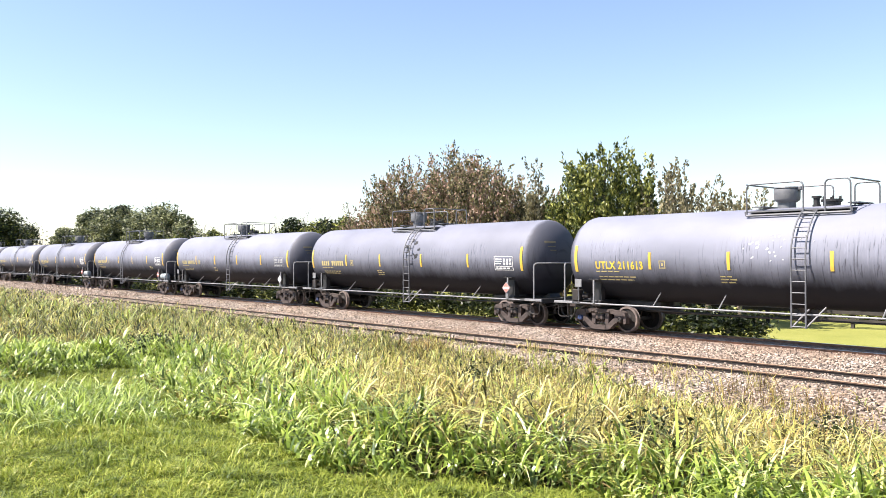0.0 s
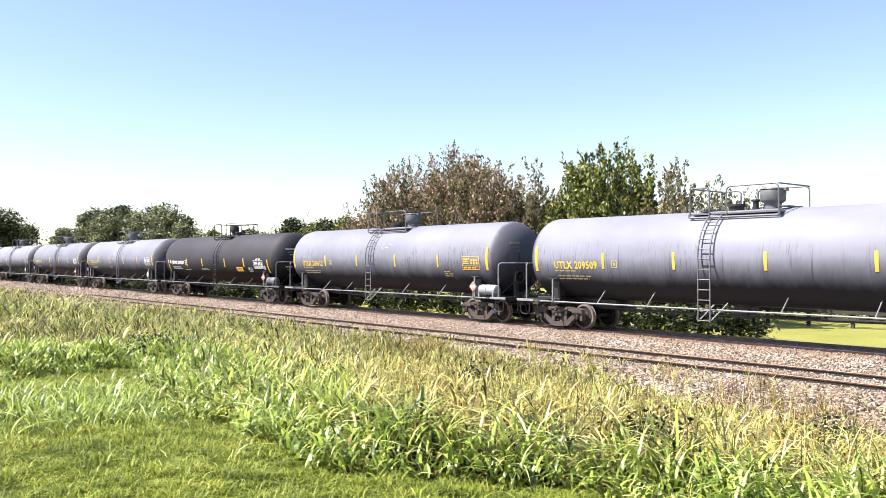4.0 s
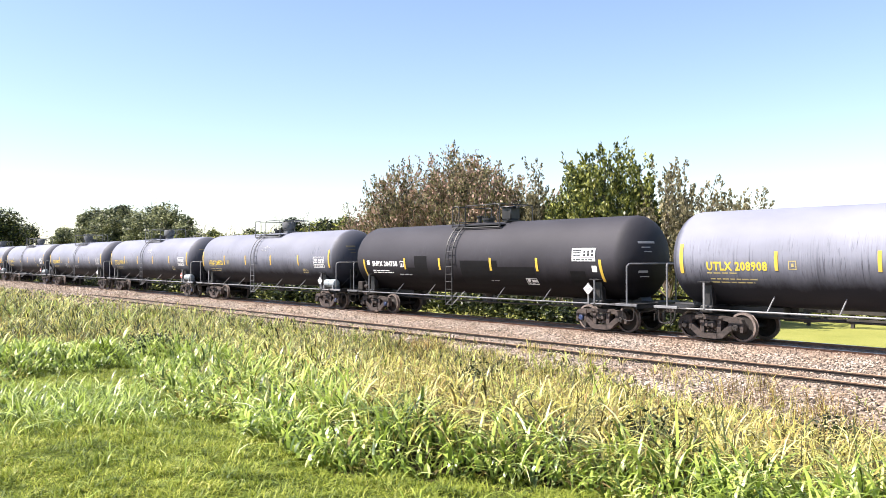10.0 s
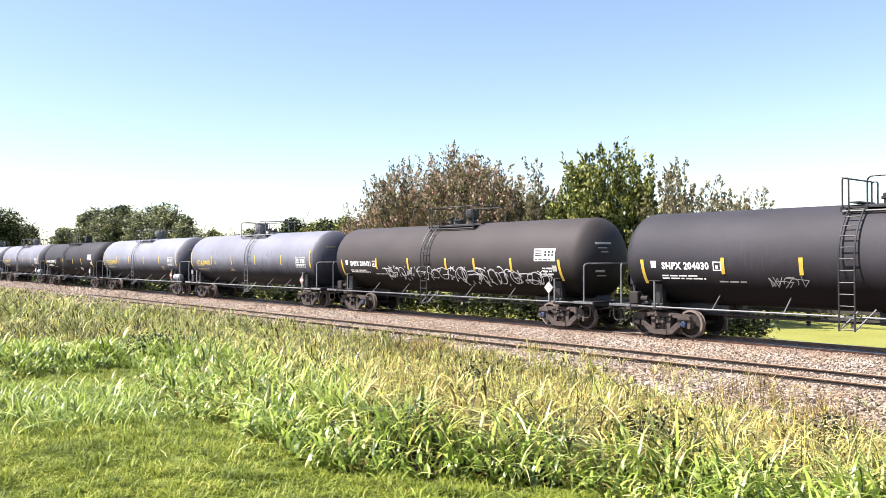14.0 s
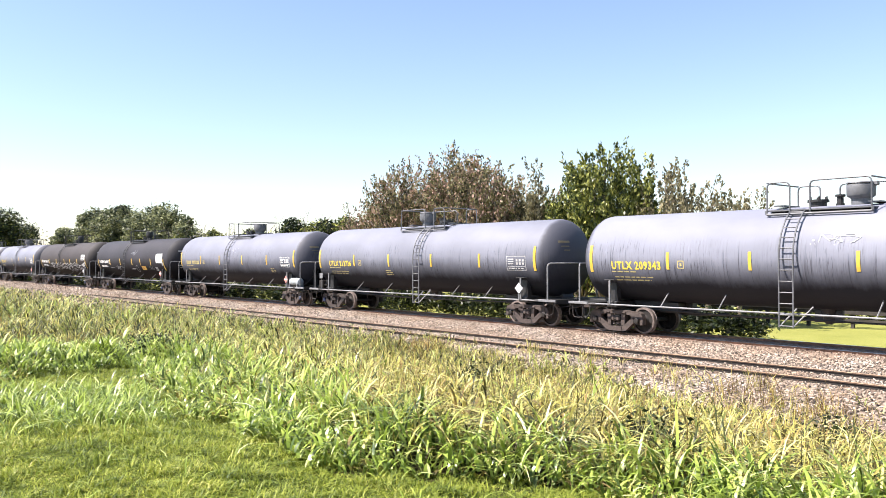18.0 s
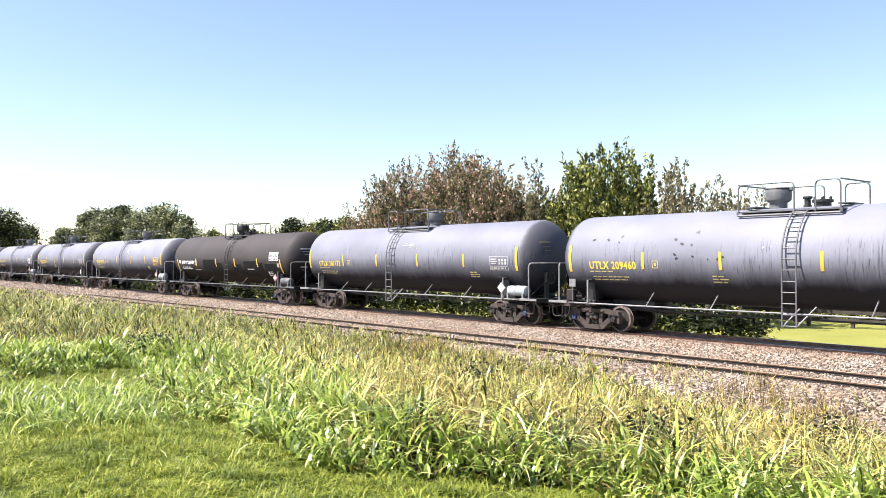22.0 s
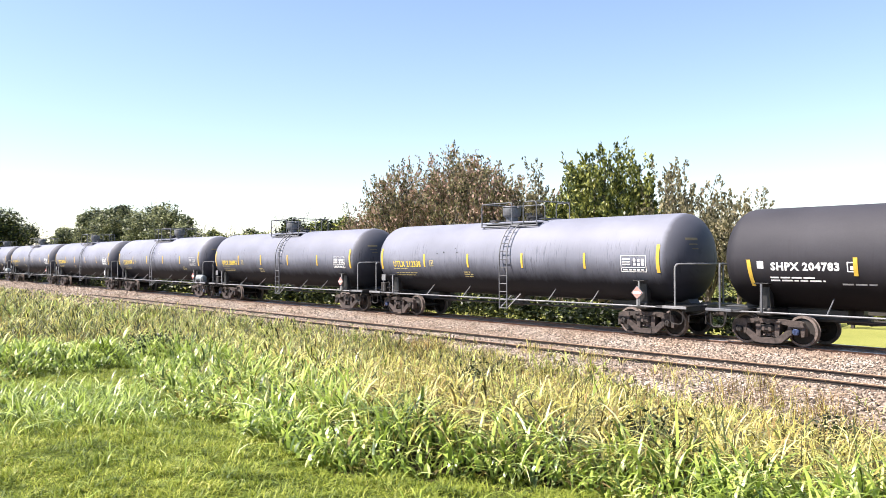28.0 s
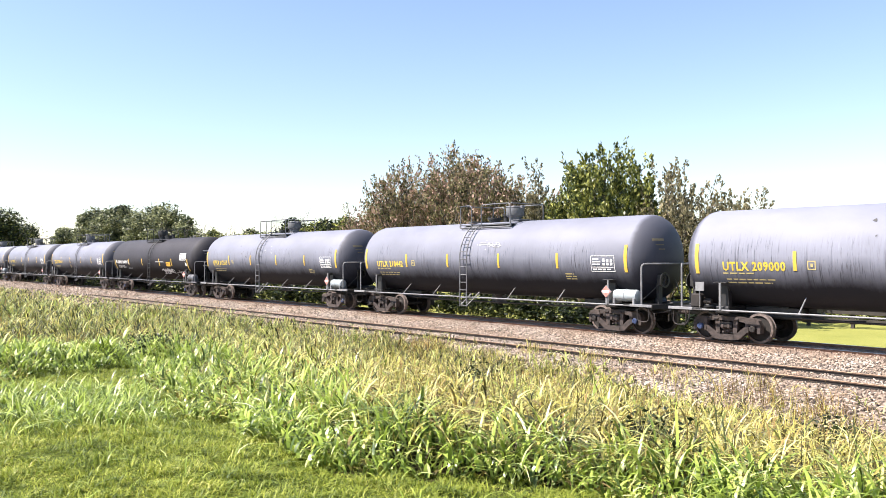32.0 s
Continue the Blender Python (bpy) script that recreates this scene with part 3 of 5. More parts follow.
def data_panel(car, x0, x1, z0, z1, ink, back=None, seed=1, name="data_panel"):
    """A framed table of test dates, all small print."""
    rnd, bm = random.Random(seed), bmesh.new()
    if back is not None:
        wrap(bm, x0, x1, z0, z1, 0.005)
        base = part(name, bm, back, car)
        bm = bmesh.new()
    else:
        base = None
    lift, t = 0.010, 0.022
    wrap(bm, x0, x1, z0, z0 + t, lift), wrap(bm, x0, x1, z1 - t, z1, lift)
    wrap(bm, x0, x0 + t, z0 + t, z1 - t, lift), wrap(bm, x1 - t, x1, z0 + t, z1 - t, lift)
    h = z1 - z0
    wrap(bm, x0 + 0.05, x1 - 0.05, z0 + h * 0.26, z0 + h * 0.30, lift)
    for k in range(3):
        z = z0 + h * (0.42 + 0.16 * k)
        wrap(bm, x0 + 0.07, x0 + (x1 - x0) * rnd.uniform(0.34, 0.42), z, z + 0.045, lift)
    for k in range(3):
        a = x0 + (x1 - x0) * (0.50 + 0.16 * k)
        for z in (0.40, 0.62):
            wrap(bm, a, a + 0.10, z0 + h * z, z0 + h * (z + rnd.uniform(0.14, 0.2)), lift)
    x = x0 + 0.08
    while x < x1 - 0.2:
        w = rnd.uniform(0.08, 0.2)
        wrap(bm, x, x + w, z0 + h * 0.10, z0 + h * 0.19, lift)
        x += w + 0.05
    return part("table_print" if base else name, bm, ink, base or car)


def scrawl(car, x0, x1, z0, z1, seed, mat, width=0.022, name="graffiti", dense=1.0):
    """Sprayed hooks, loops and slashes that nobody can read, one part for each figure."""
    rnd = random.Random(seed)
    x, first = x0, None
    while x < x1:
        w, h = rnd.uniform(0.28, 0.62), (z1 - z0) * rnd.uniform(0.65, 1.0)
        zb = z0 + (z1 - z0 - h) * rnd.random()
        bm = bmesh.new()
        for _ in range(rnd.choice((1, 2, 2, 3))):
            kind, pts = rnd.random(), []
            if kind < 0.4:      # a slash or a zigzag
                m = rnd.choice((2, 3, 4))
                knots = [(rnd.uniform(-0.1, 1.1), (k % 2) * rnd.uniform(0.75, 1.0) + (1 - k % 2) * rnd.uniform(0.0, 0.2)) for k in range(m)]
                knots.sort()
            elif kind < 0.75:   # a hook
                a, turn = rnd.uniform(0, 6.28), rnd.choice((-1, 1)) * rnd.uniform(2.2, 5.2)
                knots = [(0.5 + 0.5 * math.cos(a + turn * k / 9), 0.5 + 0.5 * math.sin(a + turn * k / 9) * (1 - 0.04 * k)) for k in range(10)]
            else:               # a bar with a tail
                z = rnd.uniform(0.3, 0.9)
                knots = [(-0.2, z), (0.5, z + rnd.uniform(-0.1, 0.15)), (1.15, z - rnd.uniform(0.0, 0.25)), (0.8, rnd.uniform(0.0, 0.3))]
            pts = [(x + w * u, zb + h * v) for u, v in knots]
            for i, ((xa, za), (xb, zb_)) in enumerate(zip(pts, pts[1:])):
                d = Vector((xb - xa, zb_ - za))
                if d.length < 1e-4:
                    continue
                o = Vector((-d.y, d.x)).normalized() * width * (1.1 - 0.5 * i / len(pts))
                bm.faces.new([bm.verts.new(on_tank(px, pz, 0.014)) for px, pz in ((xa + o.x, za + o.y), (xb + o.x, zb_ + o.y), (xb - o.x, zb_ - o.y), (xa - o.x, za - o.y))])
        made = part(name, bm, mat, car)
        first = first or made
        x += w * rnd.uniform(0.55, 0.85) / dense
    return first


def sprayed_ring(car, x, z, rx, rz, mat, width=0.014):
    bm = bmesh.new()
    ring = [[bm.verts.new(on_tank(x + (rx + d) * math.cos(a), z + (rz + d) * math.sin(a), 0.014)) for d in (-width, width)] for a in [2 * math.pi * k / 20 for k in range(20)]]
    for k in range(20):
        bm.faces.new((ring[k][0], ring[k][1], ring[(k + 1) % 20][1], ring[(k + 1) % 20][0]))
    part("sprayed_ring", bm, mat, car)


def scuffs(car, x0, x1, z0, z1, n, seed, mat, size=0.07, name="scuff_marks"):
    """Ragged scrapes in the paint."""
    rnd, bm = random.Random(seed), bmesh.new()
    for _ in range(n):
        cx, cz, s, tilt = rnd.uniform(x0, x1), rnd.uniform(z0, z1), size * rnd.uniform(0.4, 1.3), rnd.uniform(-0.6, 1.0)
        m = rnd.randint(5, 8)
        ring = []
        for k in range(m):
            a, r = 2 * math.pi * k / m, s * rnd.uniform(0.4, 1.1)
            ring.append(bm.verts.new(on_tank(cx + r * math.cos(a) * 1.3 + r * math.sin(a) * tilt, cz + r * math.sin(a), 0.007)))
        bm.faces.new(ring)
    return part(name, bm, mat, car)


SEVEN = (-7.30, -4.40, -1.95, 0.70, 2.50, 4.65, 7.20)
SIX = (-7.22, -4.05, -1.60, 1.60, 4.15, 7.24)
DECK_B = dict(deck=(-1.42, 1.64), lid=0.93, valve=-0.30, relief=0.30, rails=((-1.39, -0.69), (-0.09, 1.61)), round=True, ladder=-0.48, brackets=(-4.85, -2.75, 1.9, 4.5))
DECK_A = dict(deck=(-1.38, 1.78), lid=-0.56, valve=0.80, relief=0.30, rails=((-1.35, 0.41), (1.04, 1.75)), round=True, ladder=0.58, brackets=(-4.45, -2.05, 2.75, 4.8))
DECK_C = dict(deck=(-0.90, 1.48), lid=-0.38, valve=0.45, relief=0.95, rails=((-0.87, 0.20), (0.85, 1.45)), round=True, ladder=0.65, brackets=(-5.0, -2.6, 2.2, 4.6), stripes=SIX)
DECK_D = dict(deck=(-1.34, 1.63), lid=1.28, valve=-0.05, relief=-0.75, rails=((-1.31, -0.9), (-0.5, 1.60)), round=False, ladder=-0.80, brackets=(-4.8, -2.5, 1.9, 4.4), stripes=SIX)


def grey_base(brake_end, paint):
    """A grey tank car without its markings."""
    car = bpy.data.objects.new("tank_car", None)
    scene.collection.objects.link(car)
    st = dict(DECK_B if brake_end > 0 else DECK_A)
    st.update(lid_mat=GREY_STEEL, drum=DRUM_PAINT)
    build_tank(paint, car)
    for s in (-1, 1):
        build_truck(car, s * TRUCK, s + brake_end)
    build_ladder(car, st["ladder"], GREY_STEEL, PALE_STEEL)
    build_roof(car, st, GREY_STEEL)
    build_ends(car, PALE_STEEL, GREY_STEEL, brake_end, st)
    for x, z0, z1, w in ((-7.68, 2.13, 3.06, 0.13), (-4.52, 2.24, 2.80, 0.105), (-1.66, 2.24, 2.80, 0.105), (1.47, 2.24, 2.80, 0.105), (4.58, 2.24, 2.80, 0.105), (7.68, 2.13, 3.06, 0.13)):
        bm = bmesh.new()
        wrap(bm, x - w / 2, x + w / 2, z0, z1, 0.012)
        part("reflective_stripe", bm, YELLOW, car)
    bars((1.0,), -6.80, 2.13, DULL_INK, car, 0.04, seed=3)
    bars((1.55, 1.45), -6.72, 1.95, DULL_INK, car, 0.036, 0.10, seed=4)
    bm = bmesh.new()
    for a, c, e, f in ((-4.16, -3.92, 2.50, 2.53), (-4.16, -3.92, 2.27, 2.30), (-4.16, -4.13, 2.30, 2.50), (-3.95, -3.92, 2.30, 2.50), (-4.07, -4.0, 2.35, 2.45)):
        wrap(bm, a, c, e, f, 0.006)
    part("stencilled_square", bm, DULL_INK, car)
    head_bars((0.5, 0.36, 0.28), 3.2, FAINT_INK, car)
    return car


def black_base(style, paint, brake_end):
    car = bpy.data.objects.new("tank_car", None)
    scene.collection.objects.link(car)
    st = dict(style)
    st.update(lid_mat=BLACK_STEEL, drum=GREY_STEEL)
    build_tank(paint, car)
    for s in (-1, 1):
        build_truck(car, s * TRUCK, s)
    build_ladder(car, st["ladder"], BLACK_STEEL, GREY_STEEL)
    build_roof(car, st, BLACK_STEEL)
    build_ends(car, GREY_STEEL, BLACK_STEEL, brake_end, st)
    for x in st["stripes"]:
        z0, z1, lean = (1.78, 2.56, -0.06) if abs(x) > 7 else (2.12, 2.62, 0)
        bm = bmesh.new()
        wrap(bm, x - 0.06, x + 0.06, z0, z1, 0.016, lean)
        part("reflective_stripe", bm, YELLOW, car)
    bars((1.35, 1.6), -6.65, 2.02, WHITE_INK, car, seed=5)
    bars((0.9,), -4.6, 1.86, GREY_INK, car, seed=6)
    bm = bmesh.new()
    wrap(bm, -7.02, -6.82, 2.30, 2.52, 0.006)
    part("stencilled_square", bm, WHITE_INK, car)
    bm = bmesh.new()
    off = -0.32 if len(st["stripes"]) == 7 else 0.0
    for a, c, e, f in ((-4.42, -4.14, 2.47, 2.50), (-4.42, -4.14, 2.22, 2.25), (-4.42, -4.39, 2.25, 2.47), (-4.17, -4.14, 2.25, 2.47), (-4.33, -4.24, 2.28, 2.38)):
        wrap(bm, a + off, c + off, e, f, 0.006)
    part("stencilled_square", bm, WHITE_INK, car)
    head_bars((0.75, 0.4, 0.35), 3.12, GREY_INK, car)
    head_bars((0.4, 0.4), 2.1, GREY_INK, car)
    return car


# ---- the train: cars in order, the one at hand first ----
BLACK = {1, 7, 10, 11, 15, 22}
FIRST, LAST = -9, 26
BRAKE_LEFT = {-8, -5, -2, -1, 0, 4, 9, 13, 17, 18, 20, 21, 25}
MARKS = {0: "UTLX 211613", 2: "UTLX 205612", 3: "UTLX 209509", 4: "UTLX 208557", 5: "UTLX 210620", 6: "UTLX 208523", 8: "UTLX 208908", 9: "UTLX 209472",
         13: "UTLX 212726", 14: "UTLX 209343", 16: "UTLX 207173", 17: "UTLX 209460", 18: "UTLX 209025", 19: "UTLX 207678", 20: "UTLX 208891",
         21: "UTLX 212338", 23: "UTLX 212513", 24: "UTLX 210442", 25: "UTLX 209000",
         1: "SHPX 204031", 7: "SHPX 204758", 10: "SHPX 208421", 11: "SHPX 204030", 15: "SHPX 208471", 22: "SHPX 204783"}


def centre_of(k):
    """How far car k's middle lies behind the middle of car 0."""
    size = lambda i: PITCH_BLACK if i in BLACK else PITCH_GREY
    return sum((size(i) + size(i + 1)) / 2 for i in range(0, k)) if k >= 0 else -sum((size(i) + size(i + 1)) / 2 for i in range(k, 0))


def the_train():
    cars = {}
    greys = {1: grey_base(1, GREY_TANK), -1: grey_base(-1, GREY_TANK)}
    used = set()
    for k in range(FIRST, LAST + 1):
        if k in BLACK:
            continue
        b = -1 if k in BRAKE_LEFT else 1
        if b in used:
            cars[k] = copy_thing(greys[b], pose(centre_of(k), 0, 0))
        else:
            used.add(b)
            cars[k] = greys[b]
    deck_c1 = dict(DECK_C, lid=0.10, valve=0.82, relief=1.2, lid_r=0.70, stripes=(-7.22, -4.10, -1.63, 1.74, 4.35, 7.39))
    deck_c15 = dict(DECK_C, stripes=(-7.22, -4.27, -1.18, 1.47, 4.43, 7.24))
    deck_e = dict(DECK_C, deck=(-1.68, 1.35), lid=-0.96, valve=0.2, relief=0.9, rails=((-1.65, -0.4), (0.85, 1.32)), ladder=0.50, stripes=(-7.22, -4.19, -1.33, 2.15, 4.41, 7.24))
    deck_f = dict(DECK_D, round=True, deck=(-1.05, 1.92), lid=0.78, rails=((-1.02, -0.85), (-0.35, 1.89)), ladder=-0.63, stripes=SEVEN, lid_r=0.72)
    deck_f11 = dict(deck_f, lid=0.52, relief=1.35)
    for k, st, paint, b in ((1, deck_c1, BLACK_TANK, 1), (7, DECK_D, BLACK_TANK, -1), (10, deck_f, BROWN_TANK, -1), (11, deck_f11, BLACK_TANK, -1), (15, deck_c15, BROWN_TANK, 1), (22, deck_e, BLACK_TANK, 1)):
        cars[k] = black_base(st, paint, b)
    for k, car in sorted(cars.items()):
        car.matrix_basis = pose(-11.69 + centre_of(k), 0, 0)
        if k in BLACK:
            tagged(car, "brown-black railway tank car with white lettering on the rails" if k in (10, 15) else "black railway tank car with white lettering on the rails", "tank car", "cars of the moving train")
            if k in MARKS:
                lettering(MARKS[k], -6.60, 2.26, 0.22, 1.72 if k in (10, 11) else 1.98, WHITE_INK, car, 0.013, "reporting_mark")
            if k == 1:
                data_panel(car, 5.62, 6.78, 2.02, 2.50, WHITE_INK, BLACK_STEEL, 20 + k)
                bars((0.55,), 5.95, 2.56, WHITE_INK, car, 0.05, 0.1, 34)
            else:
                data_panel(car, 5.88, 7.0, 2.48, 3.0, BLACK_STEEL, WHITE_INK, 20 + k)
            bm = bmesh.new()
            wrap(bm, 6.80, 7.02, 2.12 if k != 1 else 1.96, 2.34 if k != 1 else 2.2, 0.006)
            part("stencilled_square", bm, WHITE_INK if k in (7, 22) else GREY_INK, car)
            build_placard(car, 6.90 if k == 1 else 6.66, 1.52, RED_SIGN if k in (1, 11, 22, 15) else WHITE_INK)
        else:
            tagged(car, "weathered grey railway tank car with yellow lettering and stripes", "tank car", "cars of the moving train")
            if k in MARKS:
                lettering(MARKS[k], -6.80, 2.24, 0.26, 2.0, YELLOW_INK, car, 0.013, "reporting_mark")
            else:
                bm = bmesh.new()
                for i in (0, 1, 2, 3, 5, 6, 7, 8, 9, 10):
                    wrap(bm, -6.80 + 0.186 * i, -6.67 + 0.186 * i, 2.25, 2.49, 0.006)
                part("reporting_mark", bm, DULL_INK, car)
            data_panel(car, 6.18, 7.22, 2.14, 2.70, ORANGE_INK if k in (2, 14) else (WHITE_INK, GREY_INK, WHITE_INK)[k % 3], None, 60 + k)
            build_placard(car, 6.86, 1.45, WHITE_INK if (k % 3 == 1 and k != 19) or k in (0, 6, 18) else RED_SIGN)
            bars((0.4, 0.55, 0.5), -2.0 if k in BRAKE_LEFT else 4.9, 2.02, DULL_INK, car, 0.04, 0.09, 80 + k)
            if k % 2 == 0 or k in (5, 19, 23):
                scuffs(car, -0.1, 1.0, 2.95, 3.35, 7, 100 + k, GREY_INK, 0.03)

    # what sets single cars apart
    scuffs(cars[-1], 0.3, 1.3, 2.6, 3.5, 14, 5, BLACK_STEEL, 0.11)
    scuffs(cars[0], -1.2, 0.2, 2.4, 3.4, 22, 6, SPRAY, 0.045)
    scuffs(cars[17], -3.4, -1.0, 2.5, 3.55, 10, 7, BLACK_STEEL, 0.07)
    scuffs(cars[17], -6.9, -5.2, 2.6, 3.4, 4, 17, BLACK_STEEL, 0.06)
    scuffs(cars[23], -3.6, -2.0, 2.6, 3.4, 5, 8, BLACK_STEEL, 0.06)
    scuffs(cars[25], -3.5, -1.0, 2.9, 3.7, 5, 9, BLACK_STEEL, 0.06)
    for k, n in ((2, 3), (6, 4), (8, 4), (14, 4), (16, 4), (24, 4), (5, 3)):
        scrawl(cars[k], 0.4, 1.1, 3.0, 3.3, 30 + k, GREY_INK, 0.010, "chalk_scrawl", 1.0)
    # black car with an orange panel and a white square
    bm = bmesh.new()
    wrap(bm, 3.24, 4.07, 1.84, 2.10, 0.007)
    p = part("warning_panel", bm, ORANGE_INK, cars[1])
    bars((0.6, 0.5), 3.34, 2.0, BLACK_STEEL, cars[1], 0.03, 0.08, 4, lift=0.012)
    data_panel(cars[1], 4.8, 5.34, 1.82, 2.08, GREY_INK, None, 3, "stencilled_panel")
    bars((1.0, 1.25), -1.95, 1.95, GREY_INK, cars[1], 0.025, 0.06, 12)
    # black car with repainted blocks
    for x0, x1, z0, z1 in ((-3.35, -2.45, 1.5, 2.72), (-3.9, -3.35, 1.9, 2.2), (-0.25, 1.98, 1.55, 2.52), (1.98, 4.0, 1.55, 2.27), (5.75, 6.45, 1.6, 2.14)):
        bm = bmesh.new()
        wrap(bm, x0, x1, z0, z1, 0.005)
        part("repainted_patch", bm, PATCH, cars[7])
    data_panel(cars[7], 3.4, 3.98, 1.60, 1.84, WHITE_INK, None, 13, "stencilled_panel")
    bars((0.5,), 1.4, 1.70, GREY_INK, cars[7], 0.03, 0.06, 14, lift=0.012)
    # brown-black car with repainted blocks
    for x0, x1, z0, z1 in ((-3.18, -1.45, 1.75, 2.55), (-1.45, -0.37, 1.75, 2.33), (1.13, 2.27, 1.5, 2.26), (2.66, 4.3, 1.75, 2.46), (4.3, 5.08, 1.6, 2.36), (5.3, 6.66, 1.5, 2.30)):
        bm = bmesh.new()
        wrap(bm, x0, x1, z0, z1, 0.005)
        part("repainted_patch", bm, PATCH, cars[15])
    bars((0.9,), 3.05, 1.95, GREY_INK, cars[15], 0.06, 0.06, 15, lift=0.012)
    data_panel(cars[15], 5.45, 6.0, 1.62, 1.86, WHITE_INK, None, 16, "stencilled_panel")
    # sprayed cars
    scrawl(cars[10], -3.9, 1.4, 1.60, 2.32, 71, SPRAY, 0.018, dense=1.25)
    scrawl(cars[10], 1.5, 4.4, 1.46, 2.30, 72, SPRAY, 0.020, dense=1.25)
    scrawl(cars[10], 4.5, 6.3, 1.55, 2.2, 92, SPRAY, 0.019, dense=1.4)
    bars((0.5, 0.45, 0.5), 6.3, 2.2, WHITE_INK, cars[10], 0.06, 0.11, 21)
    scrawl(cars[11], -3.0, -2.3, 1.72, 2.12, 73, GREY_INK, 0.009, dense=1.6)
    scrawl(cars[11], 0.6, 1.3, 2.85, 3.35, 74, GREY_STEEL, 0.03, "chalk_scrawl", 1.6)
    scrawl(cars[22], 2.25, 4.0, 1.52, 1.98, 75, SPRAY, 0.026, dense=1.8)
    scrawl(cars[22], 4.5, 6.2, 1.45, 1.8, 76, GREY_INK, 0.012)
    bm = bmesh.new()
    wrap(bm, 3.38, 4.12, 2.08, 2.38, 0.007)
    part("warning_panel", bm, ORANGE_INK, cars[22])
    bars((0.55, 0.5), 3.46, 2.26, BLACK_STEEL, cars[22], 0.03, 0.08, 4, lift=0.012)
    bm = bmesh.new()
    wrap(bm, 1.40, 3.0, 2.36, 2.42, 0.006)
    part("painted_band", bm, GREY_INK, cars[22])
    # black car with a blank white board, an orange panel and faded signs
    bm = bmesh.new()
    wrap(bm, 5.75, 6.95, 2.30, 2.92, 0.012)
    part("white_panel", bm, WHITE_INK, cars[11])
    bm = bmesh.new()
    wrap(bm, 6.2, 6.85, 2.42, 2.47, 0.018)
    part("painted_band", bm, BLACK_STEEL, cars[11])
    bm = bmesh.new()
    wrap(bm, 2.6, 3.42, 1.78, 2.04, 0.007)
    part("warning_panel", bm, ORANGE_INK, cars[11])
    bars((0.6, 0.5), 2.7, 1.94, BLACK_STEEL, cars[11], 0.03, 0.08, 4, lift=0.012)
    bars((0.7, 1.0), 4.2, 1.98, GREY_INK, cars[11], 0.03, 0.14, 18)
    data_panel(cars[11], 5.35, 5.85, 1.72, 1.98, GREY_INK, None, 19, "stencilled_panel")
    sprayed_ring(cars[11], 1.62, 1.86, 0.27, 0.24, GREY_INK)
    bars((0.7,), 0.45, 1.80, GREY_INK, cars[11], 0.06, 0.1, 33)
    for k in (17, 23):
        scuffs(cars[k], -0.3, 1.0, 2.9, 3.4, 7, 130 + k, GREY_INK, 0.04)
    scrawl(cars[4], -3.0, -2.2, 1.8, 2.3, 78, GREY_INK, 0.010)
    scrawl(cars[4], 0.0, 1.0, 1.8, 2.1, 79, GREY_INK, 0.010)
    scuffs(cars[21], -4.2, -2.2, 2.6, 3.2, 4, 81, BLACK_STEEL, 0.06)
    scuffs(cars[19], -5.5, -2.5, 2.9, 3.5, 5, 82, BLACK_STEEL, 0.05)
    return cars


# ---- ground, tracks ----
PROFILE = ((-2500, 1.4), (-60, 1.35), (-30, 1.18), (-22, 1.02), (-16, 0.36), (-11.5, -0.42), (-9.6, -0.74), (-7.5, -0.80), (4.0, -0.70), (14, -0.55), (40, -0.35), (200, 0.2), (2500, 1.0))
NEAR_Y, NEAR_Z = -5.15, -0.087     # middle of the empty track, height of its rails


def land(x, y):
    z = float(np.interp(y, [p[0] for p in PROFILE], [p[1] for p in PROFILE]))
    k = min(1.0, max(0.0, (abs(y + 2) - 6) / 4))
    return z + k * (0.07 * noise.noise((x * 0.35, y * 0.35, 3.0)) + 0.03 * noise.noise((x * 1.3, y * 1.3, 7.0)))


def turf_material(name, stops, scale=0.6, bump=0.5):
    m, n, l, b = material(name, 0.95)
    b.inputs["Specular IOR Level"].default_value = 0.1
    co = n.new("ShaderNodeTexCoord")
    a, c = n.new("ShaderNodeTexNoise"), n.new("ShaderNodeTexNoise")
    a.inputs["Scale"].default_value, a.inputs["Detail"].default_value = scale, 6
    c.inputs["Scale"].default_value, c.inputs["Detail"].default_value = 30, 6
    for t in (a, c):
        l.new(co.outputs["Object"], t.inputs["Vector"])
    mix = n.new("ShaderNodeMix")
    mix.inputs["Factor"].default_value = 0.5
    l.new(a.outputs["Fac"], mix.inputs["A"])
    l.new(c.outputs["Fac"], mix.inputs["B"])
    r = ramp(n, stops)
    l.new(mix.outputs["Result"], r.inputs["Fac"])
    l.new(r.outputs["Color"], b.inputs["Base Color"])
    bp = n.new("ShaderNodeBump")
    bp.inputs["Strength"].default_value, bp.inputs["Distance"].default_value = bump, 0.05
    l.new(c.outputs["Fac"], bp.inputs["Height"])
    l.new(bp.outputs["Normal"], b.inputs["Normal"])
    return m


LAWN_SOIL = turf_material("short_turf", [(0.38, (0.025, 0.034, 0.006)), (0.5, (0.075, 0.095, 0.012)), (0.62, (0.17, 0.17, 0.035))])
# Thatch darkened so the shade between the blades sits in its colour.
SHADED_THATCH = turf_material("grass_thatch", [(0.36, (0.014, 0.015, 0.006)), (0.52, (0.042, 0.038, 0.015)), (0.66, (0.10, 0.085, 0.035))])
MEADOW = turf_material("mown_meadow", [(0.36, (0.155, 0.165, 0.038)), (0.52, (0.225, 0.228, 0.060)), (0.66, (0.30, 0.28, 0.095))], 0.35, 0.3)


